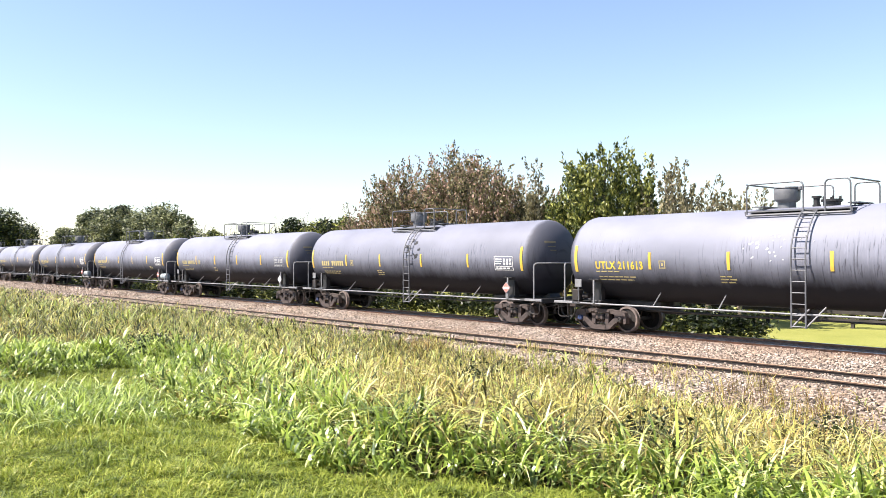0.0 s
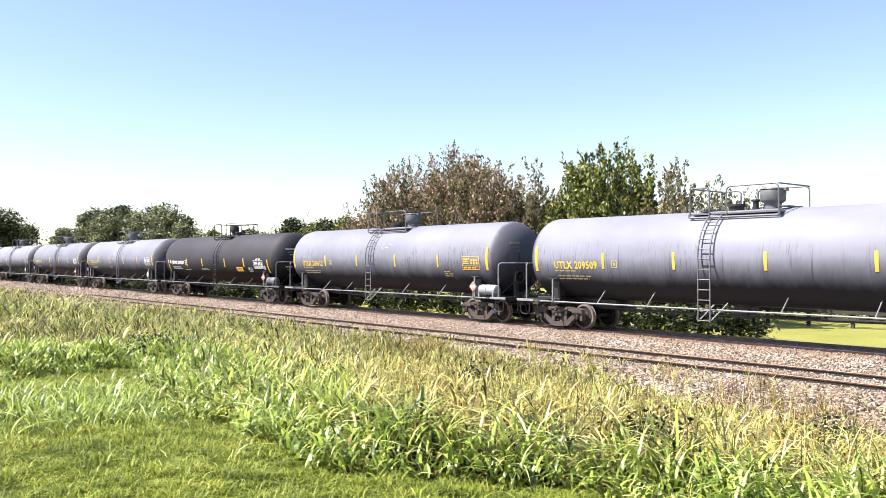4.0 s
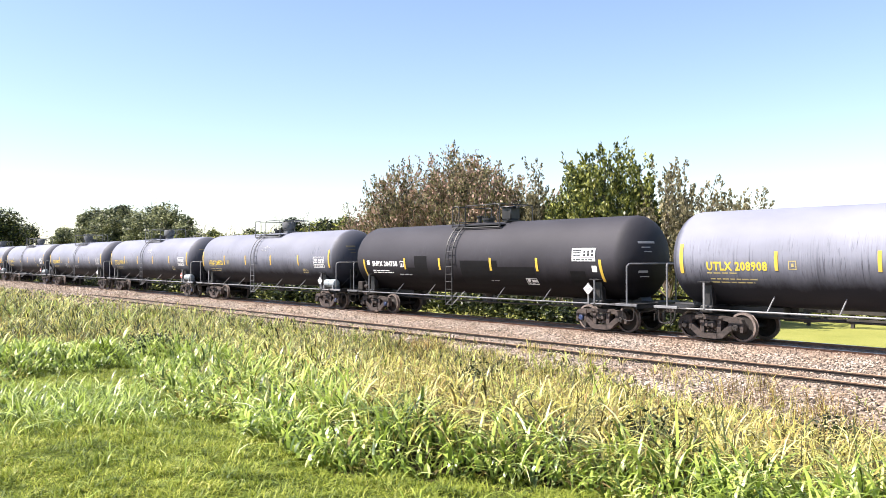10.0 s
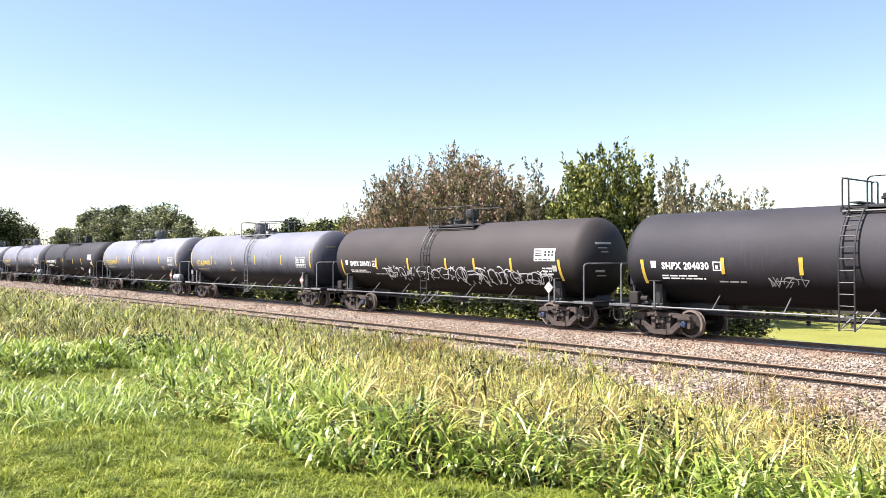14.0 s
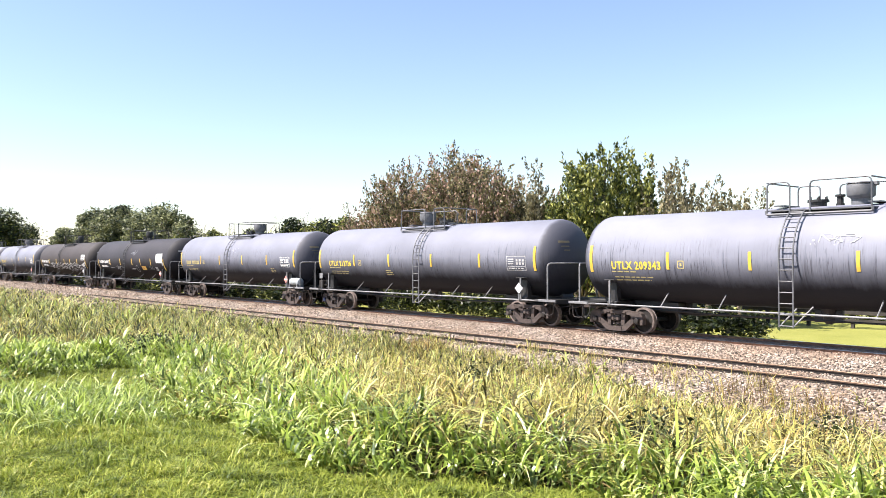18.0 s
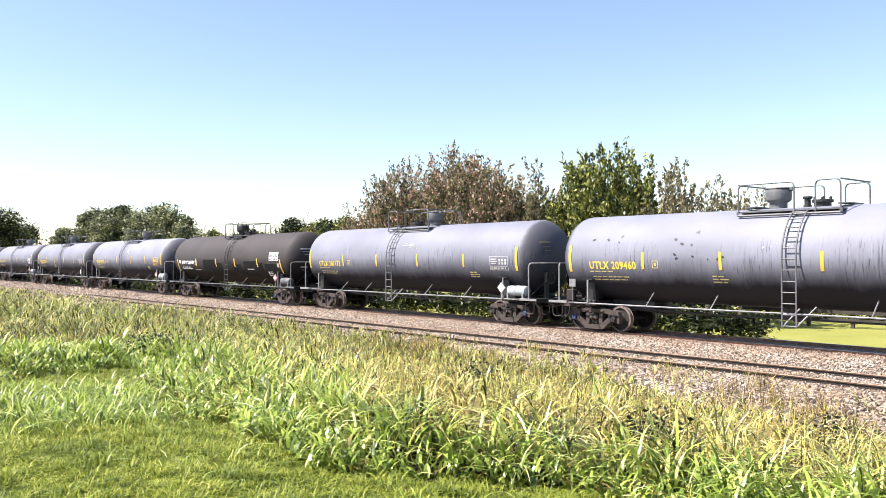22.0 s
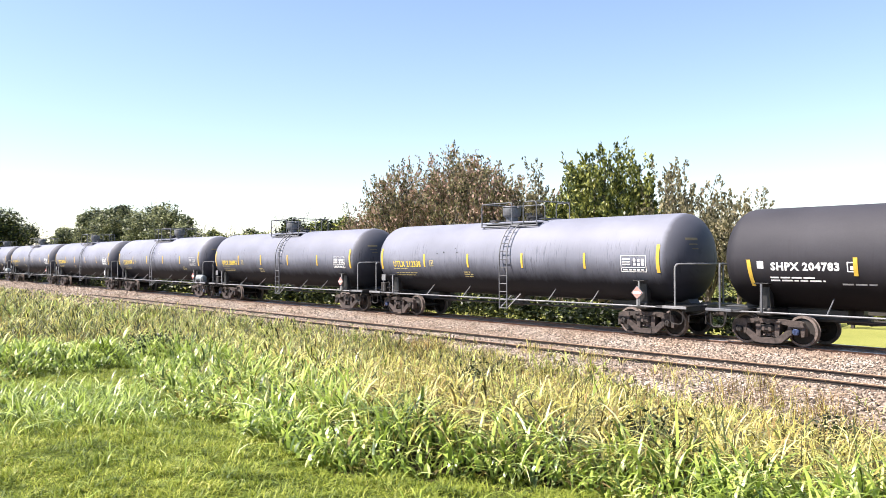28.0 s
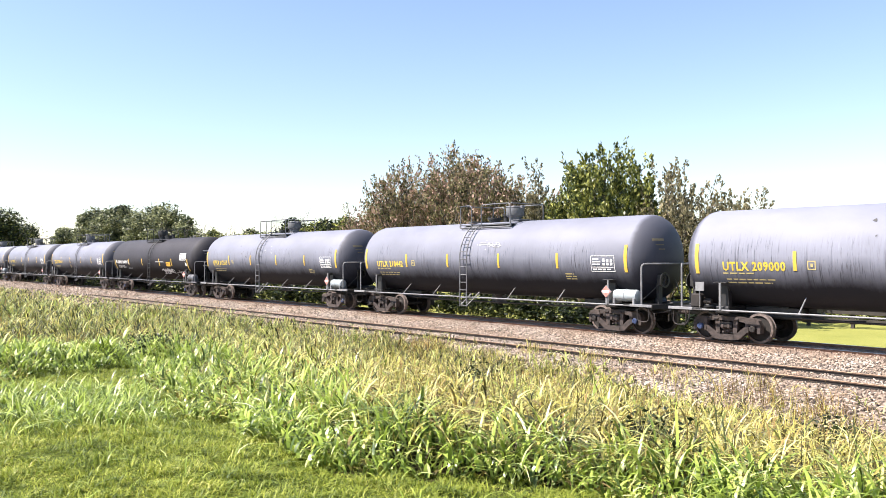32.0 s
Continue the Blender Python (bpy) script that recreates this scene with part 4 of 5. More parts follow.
def stone_material():
    m, n, l, b = material("crushed_stone", 0.85)
    geo, co = n.new("ShaderNodeNewGeometry"), n.new("ShaderNodeTexCoord")
    r = ramp(n, [(0.0, (0.025, 0.020, 0.017)), (0.25, (0.12, 0.098, 0.080)), (0.55, (0.26, 0.215, 0.178)), (0.8, (0.40, 0.335, 0.275)), (1.0, (0.62, 0.55, 0.48))])
    vo = n.new("ShaderNodeTexVoronoi")
    vo.inputs["Scale"].default_value = 17
    l.new(co.outputs["Object"], vo.inputs["Vector"])
    sep = n.new("ShaderNodeSeparateColor")
    l.new(vo.outputs["Color"], sep.inputs[0])
    add = n.new("ShaderNodeMath")
    add.operation = "ADD"
    l.new(geo.outputs["Random Per Island"], add.inputs[0])
    l.new(sep.outputs[0], add.inputs[1])
    fr = n.new("ShaderNodeMath")
    fr.operation = "FRACT"
    l.new(add.outputs[0], fr.inputs[0])
    l.new(fr.outputs[0], r.inputs["Fac"])
    big = n.new("ShaderNodeTexNoise")
    big.inputs["Scale"].default_value, big.inputs["Detail"].default_value = 0.5, 4
    l.new(co.outputs["Object"], big.inputs["Vector"])
    rb = ramp(n, [(0.35, (0.78, 0.68, 0.59)), (0.62, (0.92, 0.90, 0.88))])
    l.new(big.outputs["Fac"], rb.inputs["Fac"])
    mu = n.new("ShaderNodeMix")
    mu.data_type, mu.blend_type = "RGBA", "MULTIPLY"
    mu.inputs["Factor"].default_value = 1
    l.new(r.outputs["Color"], mu.inputs["A"])
    l.new(rb.outputs["Color"], mu.inputs["B"])
    # brake and rail dust has reddened the stones along the used track
    sy, ab, near, st = n.new("ShaderNodeSeparateXYZ"), n.new("ShaderNodeMath"), n.new("ShaderNodeMapRange"), n.new("ShaderNodeMix")
    l.new(co.outputs["Object"], sy.inputs[0])
    ab.operation = "ABSOLUTE"
    l.new(sy.outputs["Y"], ab.inputs[0])
    near.inputs["From Min"].default_value, near.inputs["From Max"].default_value, near.inputs["To Max"].default_value = 2.0, 0.9, 0.5
    l.new(ab.outputs[0], near.inputs["Value"])
    l.new(near.outputs["Result"], st.inputs["Factor"])
    st.data_type = "RGBA"
    l.new(mu.outputs["Result"], st.inputs["A"])
    st.inputs["B"].default_value = (0.22, 0.145, 0.105, 1)
    l.new(st.outputs["Result"], b.inputs["Base Color"])
    bp = n.new("ShaderNodeBump")
    bp.inputs["Strength"].default_value, bp.inputs["Distance"].default_value = 1.0, 0.03
    bp.invert = True
    l.new(vo.outputs["Distance"], bp.inputs["Height"])
    l.new(bp.outputs["Normal"], b.inputs["Normal"])
    return m


STONE = stone_material()


def the_ground():
    xs = sorted({*[round(-2500 + 2500 * (k / 24) ** 0.4, 1) for k in range(0, 22)], *range(-120, -30, 4), *[x * 0.75 for x in range(-40, 16)], 20, 40, 80, 200, 600, 2500})
    ys = sorted({*[-2500, -800, -250, -100, -60, -45, -38], *[-34 + 0.75 * k for k in range(0, 38)], -5.5, -2, 2, *range(4, 60, 4), 80, 120, 200, 400, 900, 2500})
    bm = bmesh.new()
    grid = [[bm.verts.new((x, y, land(x, y))) for y in ys] for x in xs]
    for i in range(len(xs) - 1):
        for j in range(len(ys) - 1):
            f = bm.faces.new((grid[i][j], grid[i + 1][j], grid[i + 1][j + 1], grid[i][j + 1]))
            y, x = ys[j], xs[i]
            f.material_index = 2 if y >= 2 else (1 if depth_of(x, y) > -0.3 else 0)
            f.smooth = True
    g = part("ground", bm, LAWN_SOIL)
    g.data.materials.append(SHADED_THATCH)
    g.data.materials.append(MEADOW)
    tagged(g, "grassy ground sloping gently down to the railway", "ground", kind="structure")


EDGE = ((-2500, -19.2), (-14.4, -19.2), (-11.6, -19.9), (-9.3, -20.2), (-7.8, -20.4), (-6.65, -20.55), (-5.9, -20.5), (-5.5, -20.0), (-5.2, -19.5), (-4.9, -19.2), (-4.5, -18.9), (-4.1, -18.7), (0, -18.4), (2500, -18))
FLANK = ((-2500, -9.5), (-24, -10.4), (-21.64, -12.4), (-20.49, -13.7), (-19.27, -14.5), (-18, -15.3), (2500, -16))


def depth_of(x, y):
    """How far inside the tall grass a spot lies: negative on the short turf."""
    return np.maximum(y - np.interp(x, [p[0] for p in EDGE], [p[1] for p in EDGE]), np.interp(y, [p[0] for p in FLANK], [p[1] for p in FLANK]) - x)


BED = ((-10.9, -0.80), (-10.4, -0.60), (-8.9, -0.47), (-7.3, -0.27), (-6.7, -0.205), (-3.6, -0.20), (-2.9, -0.28), (-2.3, -0.23), (-1.5, -0.085), (1.5, -0.085), (1.9, -0.14), (3.2, -0.62), (3.4, -0.75))


def the_ballast():
    """Crushed stone under both tracks, with a shallow dip between them."""
    prof = BED
    ys = []
    for (a, za), (c, zc) in zip(prof, prof[1:]):
        n = max(1, round((c - a) / 0.3))
        ys += [(a + (c - a) * k / n, za + (zc - za) * k / n) for k in range(n)]
    ys.append(prof[-1])
    xs = sorted({-2500, -900, -400, -220, *range(-150, -60, 5), *[-60 + 0.75 * k for k in range(0, 94)], 14, 25, 60, 200, 800, 2500})
    bm = bmesh.new()
    grid = [[bm.verts.new((x, y, z + (0.035 * noise.noise((x * 1.4, y * 1.4, 0)) if -10.8 < y < 3.3 else 0))) for y, z in ys] for x in xs]
    for i in range(len(xs) - 1):
        for j in range(len(ys) - 1):
            bm.faces.new((grid[i][j], grid[i + 1][j], grid[i + 1][j + 1], grid[i][j + 1])).smooth = True
    tagged(part("ballast", bm, STONE), "bed of pinkish grey crushed stone", "ballast", kind="structure")
    # loose stones on top
    rng = np.random.default_rng(4)
    n = 40000
    near = rng.random(n)
    x = np.where(near < 0.56, rng.uniform(-34, -2, n), np.where(near < 0.8, rng.uniform(-70, -30, n), rng.uniform(-170, -65, n)))
    y = rng.uniform(-10.4, -0.9, n)
    z = np.interp(y, [p[0] for p in prof], [p[1] for p in prof]) + 0.012
    keep = (abs(abs(y - NEAR_Y) - 0.72) > 0.12) & (abs(abs(y) - 0.72) > 0.12)
    x, y, z = x[keep], y[keep], z[keep]
    n = len(x)
    base = np.array([(1, 0, 0), (-0.5, 0.87, 0), (-0.5, -0.87, 0), (0.35, 0.5, 0.9), (-0.75, 0, 0.8), (0.3, -0.55, 0.85)], float)
    size = rng.uniform(0.022, 0.05, (n, 1, 1)) * np.where(x < -65, 3.0, np.where(x < -34, 1.6, 1.0))[:, None, None]
    v = base[None] * size * rng.uniform(0.6, 1.25, (n, 6, 3))
    a = rng.uniform(0, 6.28, n)
    c, s = np.cos(a)[:, None], np.sin(a)[:, None]
    v = np.stack([v[..., 0] * c - v[..., 1] * s, v[..., 0] * s + v[..., 1] * c, v[..., 2]], -1) + np.stack([x, y, z], -1)[:, None]
    f = np.array([(3, 5, 4), (0, 3, 1), (1, 3, 4), (1, 4, 2), (2, 4, 5), (2, 5, 0), (0, 5, 3)])
    tagged(raw_mesh("loose_stones", v.reshape(-1, 3), (f[None] + 6 * np.arange(n)[:, None, None]).reshape(-1, 3), STONE), "loose pinkish grey stones on the ballast", "stones", kind="stuff")


def raw_mesh(name, verts, faces, mat, parent=None):
    """A mesh straight from arrays of points and of triangles or quads."""
    me = bpy.data.meshes.new(name)
    k = faces.shape[1]
    me.vertices.add(len(verts))
    me.vertices.foreach_set("co", np.ascontiguousarray(verts, np.float32).ravel())
    me.loops.add(faces.size)
    me.loops.foreach_set("vertex_index", np.ascontiguousarray(faces, np.int32).ravel())
    me.polygons.add(len(faces))
    me.polygons.foreach_set("loop_start", np.arange(0, faces.size, k, dtype=np.int32))
    me.update(calc_edges=True)
    me.materials.append(mat)
    ob = new(name, me)
    ob.parent = parent
    return ob


def the_tracks():
    """Rails of 17 cm on timber sleepers; the empty track lies a little lower."""
    sect = ((-0.075, -0.172), (0.075, -0.172), (0.075, -0.16), (0.012, -0.14), (0.012, -0.045), (0.036, -0.035), (0.036, -0.008), (0.028, 0.0), (-0.028, 0.0), (-0.036, -0.008), (-0.036, -0.035), (-0.012, -0.045), (-0.012, -0.14), (-0.075, -0.16))
    for cy, cz, label in ((0.0, 0.0, "worn steel rail under the train"), (NEAR_Y, NEAR_Z, "rusty steel rail of the empty track")):
        for s in (-0.7535, 0.7535):
            bm = bmesh.new()
            a, c = [[bm.verts.new((x, cy + s + y, cz + z)) for y, z in sect] for x in (-900, 400)]
            for k in range(len(sect)):
                j = (k + 1) % len(sect)
                f = bm.faces.new((a[k], a[j], c[j], c[k]))
                f.material_index = 1 if min(sect[k][1], sect[j][1]) >= -0.008 else (0 if min(sect[k][1], sect[j][1]) > -0.04 else 2)
            bm.faces.new(a[::-1])
            bm.faces.new(c)
            used = cy == 0.0
            r = part("rail", bm, RAIL_SIDE if used else RAIL_RUST)
            r.data.materials.append(RAIL_SHINE if used else RAIL_HEAD)
            # Empty track: shade under the rail head is painted on web and foot.
            r.data.materials.append(RAIL_SIDE if used else DARK_IRON)
            tagged(r, label, "rail", "rails", kind="structure")
    bm = bmesh.new()
    box(bm, -0.115, 0.115, -1.30, 1.30, -0.18, 0.0, 0.012)
    for y in (-0.7535, 0.7535):
        box(bm, -0.10, 0.10, y - 0.17, y + 0.17, 0.0, 0.012)
        for p in (-0.11, 0.11):
            box(bm, -0.03, -0.01, y + p - 0.012, y + p + 0.012, 0.0, 0.04)
    first = part("sleeper", bm, TIMBER)
    tagged(first, "weathered timber sleeper half sunk in stones", "sleeper", "sleepers", kind="structure")
    rnd = random.Random(2)
    n = 0
    for cy, top in ((NEAR_Y, NEAR_Z - 0.122), (0.0, -0.092)):
        for k in range(130):
            m = pose(8 - 0.53 * k + rnd.uniform(-0.03, 0.03), cy + rnd.uniform(-0.05, 0.05), top + 0.0, rz=rnd.uniform(-0.8, 0.8))
            if n == 0:
                first.matrix_basis = m
            else:
                copy_thing(first, m)
            n += 1


# ---- vegetation ----
TALL_GREEN = leafy("lush_grass_blades", [(0.0, (0.025, 0.045, 0.009)), (0.20, (0.085, 0.135, 0.022)), (0.42, (0.25, 0.34, 0.05)), (0.76, (0.43, 0.52, 0.105)), (0.92, (0.68, 0.735, 0.31)), (1.0, (0.88, 0.91, 0.66))], 0.30, 0.35, 0.5, 0.15, 0.5)
TALL_OLIVE = leafy("olive_grass_blades", [(0.0, (0.010, 0.014, 0.005)), (0.35, (0.046, 0.056, 0.016)), (0.60, (0.18, 0.205, 0.045)), (0.85, (0.39, 0.405, 0.12)), (1.0, (0.72, 0.70, 0.36))], 0.22, 0.45, 0.3, 0.2, 0.7)
TALL_DRY = leafy("ripe_grass_blades", [(0.0, (0.035, 0.026, 0.010)), (0.22, (0.12, 0.10, 0.028)), (0.36, (0.30, 0.20, 0.075)), (0.46, (0.40, 0.36, 0.085)), (0.66, (0.50, 0.45, 0.125)), (0.88, (0.70, 0.63, 0.25)), (1.0, (0.88, 0.81, 0.52))], 0.26, 0.45, 0.3, 0.15, 0.6)
RUST_STALK = leafy("rusty_weed_stalks", [(0.0, (0.05, 0.03, 0.015)), (0.4, (0.22, 0.13, 0.05)), (0.7, (0.36, 0.28, 0.08)), (1.0, (0.58, 0.50, 0.20))], 0.2, 0.5, 0.2)
LAWN = leafy("short_grass_blades", [(0.0, (0.035, 0.055, 0.008)), (0.3, (0.115, 0.16, 0.020)), (0.6, (0.25, 0.30, 0.038)), (0.88, (0.43, 0.445, 0.08)), (1.0, (0.68, 0.64, 0.28))], 0.35, 0.5, 0.3, 0.35, 0.45)
LEAF_GREEN = leafy("green_leaves", [(0.0, (0.012, 0.022, 0.010)), (0.35, (0.05, 0.07, 0.020)), (0.6, (0.19, 0.21, 0.050)), (0.85, (0.42, 0.41, 0.10)), (1.0, (0.62, 0.58, 0.22))], 0.22, 0.4, 0.4, 0.4, 0.45)
LEAF_RED = leafy("turning_leaves", [(0.0, (0.025, 0.024, 0.020)), (0.28, (0.07, 0.066, 0.042)), (0.42, (0.18, 0.175, 0.075)), (0.54, (0.28, 0.25, 0.12)), (0.66, (0.34, 0.215, 0.155)), (0.82, (0.45, 0.30, 0.24)), (1.0, (0.60, 0.50, 0.39))], 0.22, 0.5, 0.3, 0.5, 0.9)
LEAF_OLIVE = leafy("olive_leaves", [(0.0, (0.045, 0.042, 0.030)), (0.4, (0.15, 0.14, 0.075)), (0.7, (0.31, 0.27, 0.145)), (1.0, (0.52, 0.44, 0.30))], 0.3, 0.5, 0.3, 0.3, 0.5)
LEAF_FAR = leafy("grey_olive_leaves", [(0.0, (0.016, 0.022, 0.014)), (0.35, (0.065, 0.08, 0.045)), (0.65, (0.21, 0.225, 0.115)), (0.85, (0.36, 0.37, 0.19)), (1.0, (0.52, 0.50, 0.30))], 0.22, 0.5, 0.3, 0.5, 1.6)
# Most leaves near black: shade inside the bushes is put into the colour.
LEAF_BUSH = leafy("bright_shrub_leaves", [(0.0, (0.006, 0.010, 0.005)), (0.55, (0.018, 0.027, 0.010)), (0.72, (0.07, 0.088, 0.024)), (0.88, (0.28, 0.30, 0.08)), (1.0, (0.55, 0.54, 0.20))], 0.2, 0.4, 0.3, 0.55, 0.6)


def blades(name, at, length, width, lean, mat, seed, segs=3, label="", category="grass"):
    """Arching blades, each tapered to its tip, rooted at the points given."""
    rng = np.random.default_rng(seed)
    n = len(at)
    az = rng.uniform(0, 2 * np.pi, n)
    out = np.stack([np.cos(az), np.sin(az), np.zeros(n)], -1)
    side = np.stack([-np.sin(az), np.cos(az), np.zeros(n)], -1)
    bow = lean * rng.uniform(0.35, 1.25, n)
    rows = []
    for k in range(segs + 1):
        t = k / segs
        up = length * (t - 0.42 * bow * t * t)
        fwd = length * bow * (0.25 * t + 0.55 * t * t)
        mid = at + out * fwd[:, None] + np.array([0, 0, 1.0]) * up[:, None]
        w = width * (1 - t) ** 0.7 * (0.55 + 0.9 * t if t < 0.5 else 1.0)
        rows.append([mid] if k == segs else [mid - side * (w / 2)[:, None], mid + side * (w / 2)[:, None]])
    v = np.stack([p for r in rows for p in r], 1)
    m = v.shape[1]
    f = []
    for k in range(segs - 1):
        a = 2 * k
        f += [(a, a + 1, a + 3), (a, a + 3, a + 2)]
    a = 2 * (segs - 1)
    f.append((a, a + 1, a + 2))
    faces = (np.array(f)[None] + m * np.arange(n)[:, None, None]).reshape(-1, 3)
    return tagged(raw_mesh(name, v.reshape(-1, 3), faces, mat), label, category, kind="stuff")


def lumps(x, y, size, seed):
    """Smooth pseudo-random field in 0..1, for patchy growth."""
    rng = np.random.default_rng(seed)
    s = np.zeros_like(x)
    for _ in range(9):
        a, k, p = rng.uniform(0, 6.28), rng.uniform(0.5, 1.8) / size, rng.uniform(0, 6.28)
        s += np.sin((x * np.cos(a) + y * np.sin(a)) * k * 6.28 + p)
    return 1 / (1 + np.exp(-s * 0.75))


def on_land(x, y):
    """The height of the soil, or of the ballast where that lies higher."""
    return np.maximum(np.array([land(a, c) for a, c in zip(x, y)]), np.interp(y, [p[0] for p in BED], [p[1] for p in BED], left=-9, right=-9))


def the_grass():
    rng = np.random.default_rng(11)
    xs, ys, big = [], [], []
    for x0, x1, n, k in ((-12, 3, 52000, 1.0), (-24, -12, 46000, 1.1), (-45, -24, 34000, 1.5), (-120, -45, 26000, 2.5)):
        x, y = rng.uniform(x0, x1, n), rng.uniform(-22, -6.0, n)
        xs.append(x), ys.append(y), big.append(np.full(n, k))
    n = 15000
    x = rng.uniform(-16, 2, n)
    xs.append(x), ys.append(np.interp(x, [p[0] for p in EDGE], [p[1] for p in EDGE]) + rng.uniform(-0.3, 1.8, n)), big.append(np.full(n, 1.0))
    n = 4500
    y = rng.uniform(-22.6, -18.6, n)
    xs.append(np.interp(y, [p[0] for p in FLANK], [p[1] for p in FLANK]) - rng.uniform(-0.3, 2.5, n)), ys.append(y), big.append(np.full(n, 1.1))
    x, y, big = np.concatenate(xs), np.concatenate(ys), np.concatenate(big)
    depth = depth_of(x, y)
    ragged = lumps(x, y, 2.2, 5)
    brim = np.interp(x, [-120, -45, -20.6, -16, -12.9, -11, -8.7, -5.4, 6], [-6.5, -6.7, -7.3, -7.6, -8.2, -8.6, -9.4, -10.3, -10.6])
    limit = brim + 1.3 * (lumps(x, y, 1.3, 6) - 0.5)
    tuft = (y > limit) & (y < brim + 2.2) & (lumps(x, y, 0.8, 7) > 0.90)
    keep = (depth > 0.45 * (ragged - 0.5)) & ((y < limit) | tuft)
    thin = lumps(x, y, 1.1, 9)
    keep &= rng.random(len(x)) < 0.45 + 0.55 * thin
    x, y, depth, big, ragged = x[keep], y[keep], depth[keep], big[keep], ragged[keep]
    z = on_land(x, y)
    lush = np.clip(1.08 - depth / 3.0, 0.10, 1) * 0.85 + 0.35 * (lumps(x, y, 4.0, 12) - 0.5)
    lush = np.where((x < -13) & (depth < 5), lush + 0.2, lush) + np.clip((-x - 18) / 30, 0, 0.42)
    lush = np.where((x > -8) & (depth > 1.3), lush - 0.42, lush)
    green = rng.random(len(x)) < lush
    at = np.stack([x, y, z - 0.02], -1)
    tall = (0.46 + 0.30 * lumps(x, y, 1.6, 15) + 0.16 * rng.random(len(x))) * np.clip(0.42 + depth / 1.7, 0.42, 1.0) * np.where(y > brim[keep] - 0.9, 0.72, 1.0) * np.where((x < -12) & (y < -18.5), 0.72, 1.0) * np.where((x < -20) & (y < -8.6) & (depth > 2), 1.0 + 0.45 * lumps(x, y, 5.0, 17), 1.0)
    # lone tufts out on the ballast
    for k, (tx, ty, h) in enumerate(((-9.3, -7.2, 0.55), (-7.4, -9.0, 0.6), (-12.0, -6.9, 0.5), (-11.0, -7.8, 0.55), (-6.3, -9.8, 0.7), (-5.0, -9.4, 0.6), (-14.5, -6.7, 0.5), (-16.8, -6.6, 0.55))):
        px, py = tx + rng.normal(0, 0.22, 70), ty + rng.normal(0, 0.22, 70)
        blades("grass_tuft", np.stack([px, py, on_land(px, py)], -1), h * rng.uniform(0.5, 1.1, 70), 0.014 * rng.uniform(0.6, 1.3, 70), 0.8, TALL_DRY, 500 + k, 3, "lone yellow grass tuft growing in the ballast")
    # clumps of stiff rusty weed stalks
    for k, (tx, ty, h, w, n) in enumerate(((-19.6, -8.6, 0.95, 0.55, 260), (-8.5, -8.3, 0.95, 0.22, 90), (-7.3, -8.5, 0.9, 0.2, 80), (-9.6, -8.0, 0.7, 0.2, 70), (-6.4, -11.2, 0.9, 0.3, 120), (-7.1, -14.2, 0.8, 0.35, 130), (-6.2, -9.6, 0.75, 0.18, 60), (-31.5, -10.2, 1.0, 1.6, 420), (-27.5, -10.6, 0.9, 1.3, 320))):
        px, py = tx + rng.normal(0, w, n), ty + rng.normal(0, w * 0.7, n)
        blades("weed_stalks", np.stack([px, py, on_land(px, py)], -1), h * rng.uniform(0.45, 1.1, n), (0.016 if tx > -15 else 0.03) * rng.uniform(0.6, 1.3, n), 0.95, RUST_STALK if tx > -25 else TALL_OLIVE, 540 + k, 3, "stiff rusty weed stalks standing in the tall grass" if tx > -25 else "tall dark olive weeds standing over the grass")
    # leaves spring from the stems at all heights
    at[:, 2] += tall * rng.uniform(0.0, 0.5, len(x))
    wide = big * rng.uniform(0.6, 1.3, len(x))
    stem = ~green & (rng.random(len(x)) < 0.18)
    leaf = ~green & ~stem
    dull = (green & (rng.random(len(x)) < np.clip((depth - 1.3) / 2.5, 0, 0.85) * np.clip((-x - 8) / 10, 0.3, 1))) | (leaf & (rng.random(len(x)) < 0.22 + np.clip((-x - 14) / 20, 0, 0.45)))
    green, leaf = green & ~dull, leaf & ~dull
    blades("olive_grass", at[dull], tall[dull] * 0.56, 0.040 * wide[dull], 1.8, TALL_OLIVE, 27, 4, "tall olive green grass beside the railway")
    blades("lush_grass", at[green], tall[green] * 0.60, 0.043 * wide[green], 1.45, TALL_GREEN, 21, 4, "tall lush green grass with arching blades")
    blades("ripe_grass", at[leaf], tall[leaf] * 0.50, 0.038 * wide[leaf], 2.1, TALL_DRY, 22, 4, "tall yellowing grass gone to seed beside the ballast")
    blades("grass_stalks", at[stem], tall[stem] * 0.70, 0.017 * wide[stem], 0.7, TALL_DRY, 25, 3, "straw-yellow grass stalks standing above the tall grass")
    # mown turf
    n = 380000
    x, y = rng.uniform(-16, -1.5, n), rng.uniform(-24.2, -18.4, n)
    keep = (depth_of(x, y) < 0.4) & (x ** 2 + (y + 24.2) ** 2 > 17) & (y + 24.3 > -0.15 * x)
    x, y = x[keep], y[keep]
    tuft = lumps(x, y, 0.45, 31)
    gap = rng.random(len(x)) < 0.35 + 0.65 * lumps(x, y, 0.28, 33)
    x, y, tuft = x[gap], y[gap], tuft[gap]
    blades("lawn_grass", np.stack([x, y, on_land(x, y) - 0.01], -1), (0.03 + 0.085 * tuft) * rng.uniform(0.6, 1.5, len(x)), rng.uniform(0.008, 0.017, len(x)), 1.5, LAWN, 23, 2, "short bright green mown turf")
    # weeds standing in the turf
    n = 2600
    a, c = rng.random(n), rng.random(n)
    x = -9.75 + 1.3 * (2 * a - 1) - 0.1 * (2 * c - 1) + rng.normal(0, 0.25, n)
    y = -21.35 + 0.35 * (2 * a - 1) * -1 + 0.85 * (2 * c - 1) + rng.normal(0, 0.15, n)
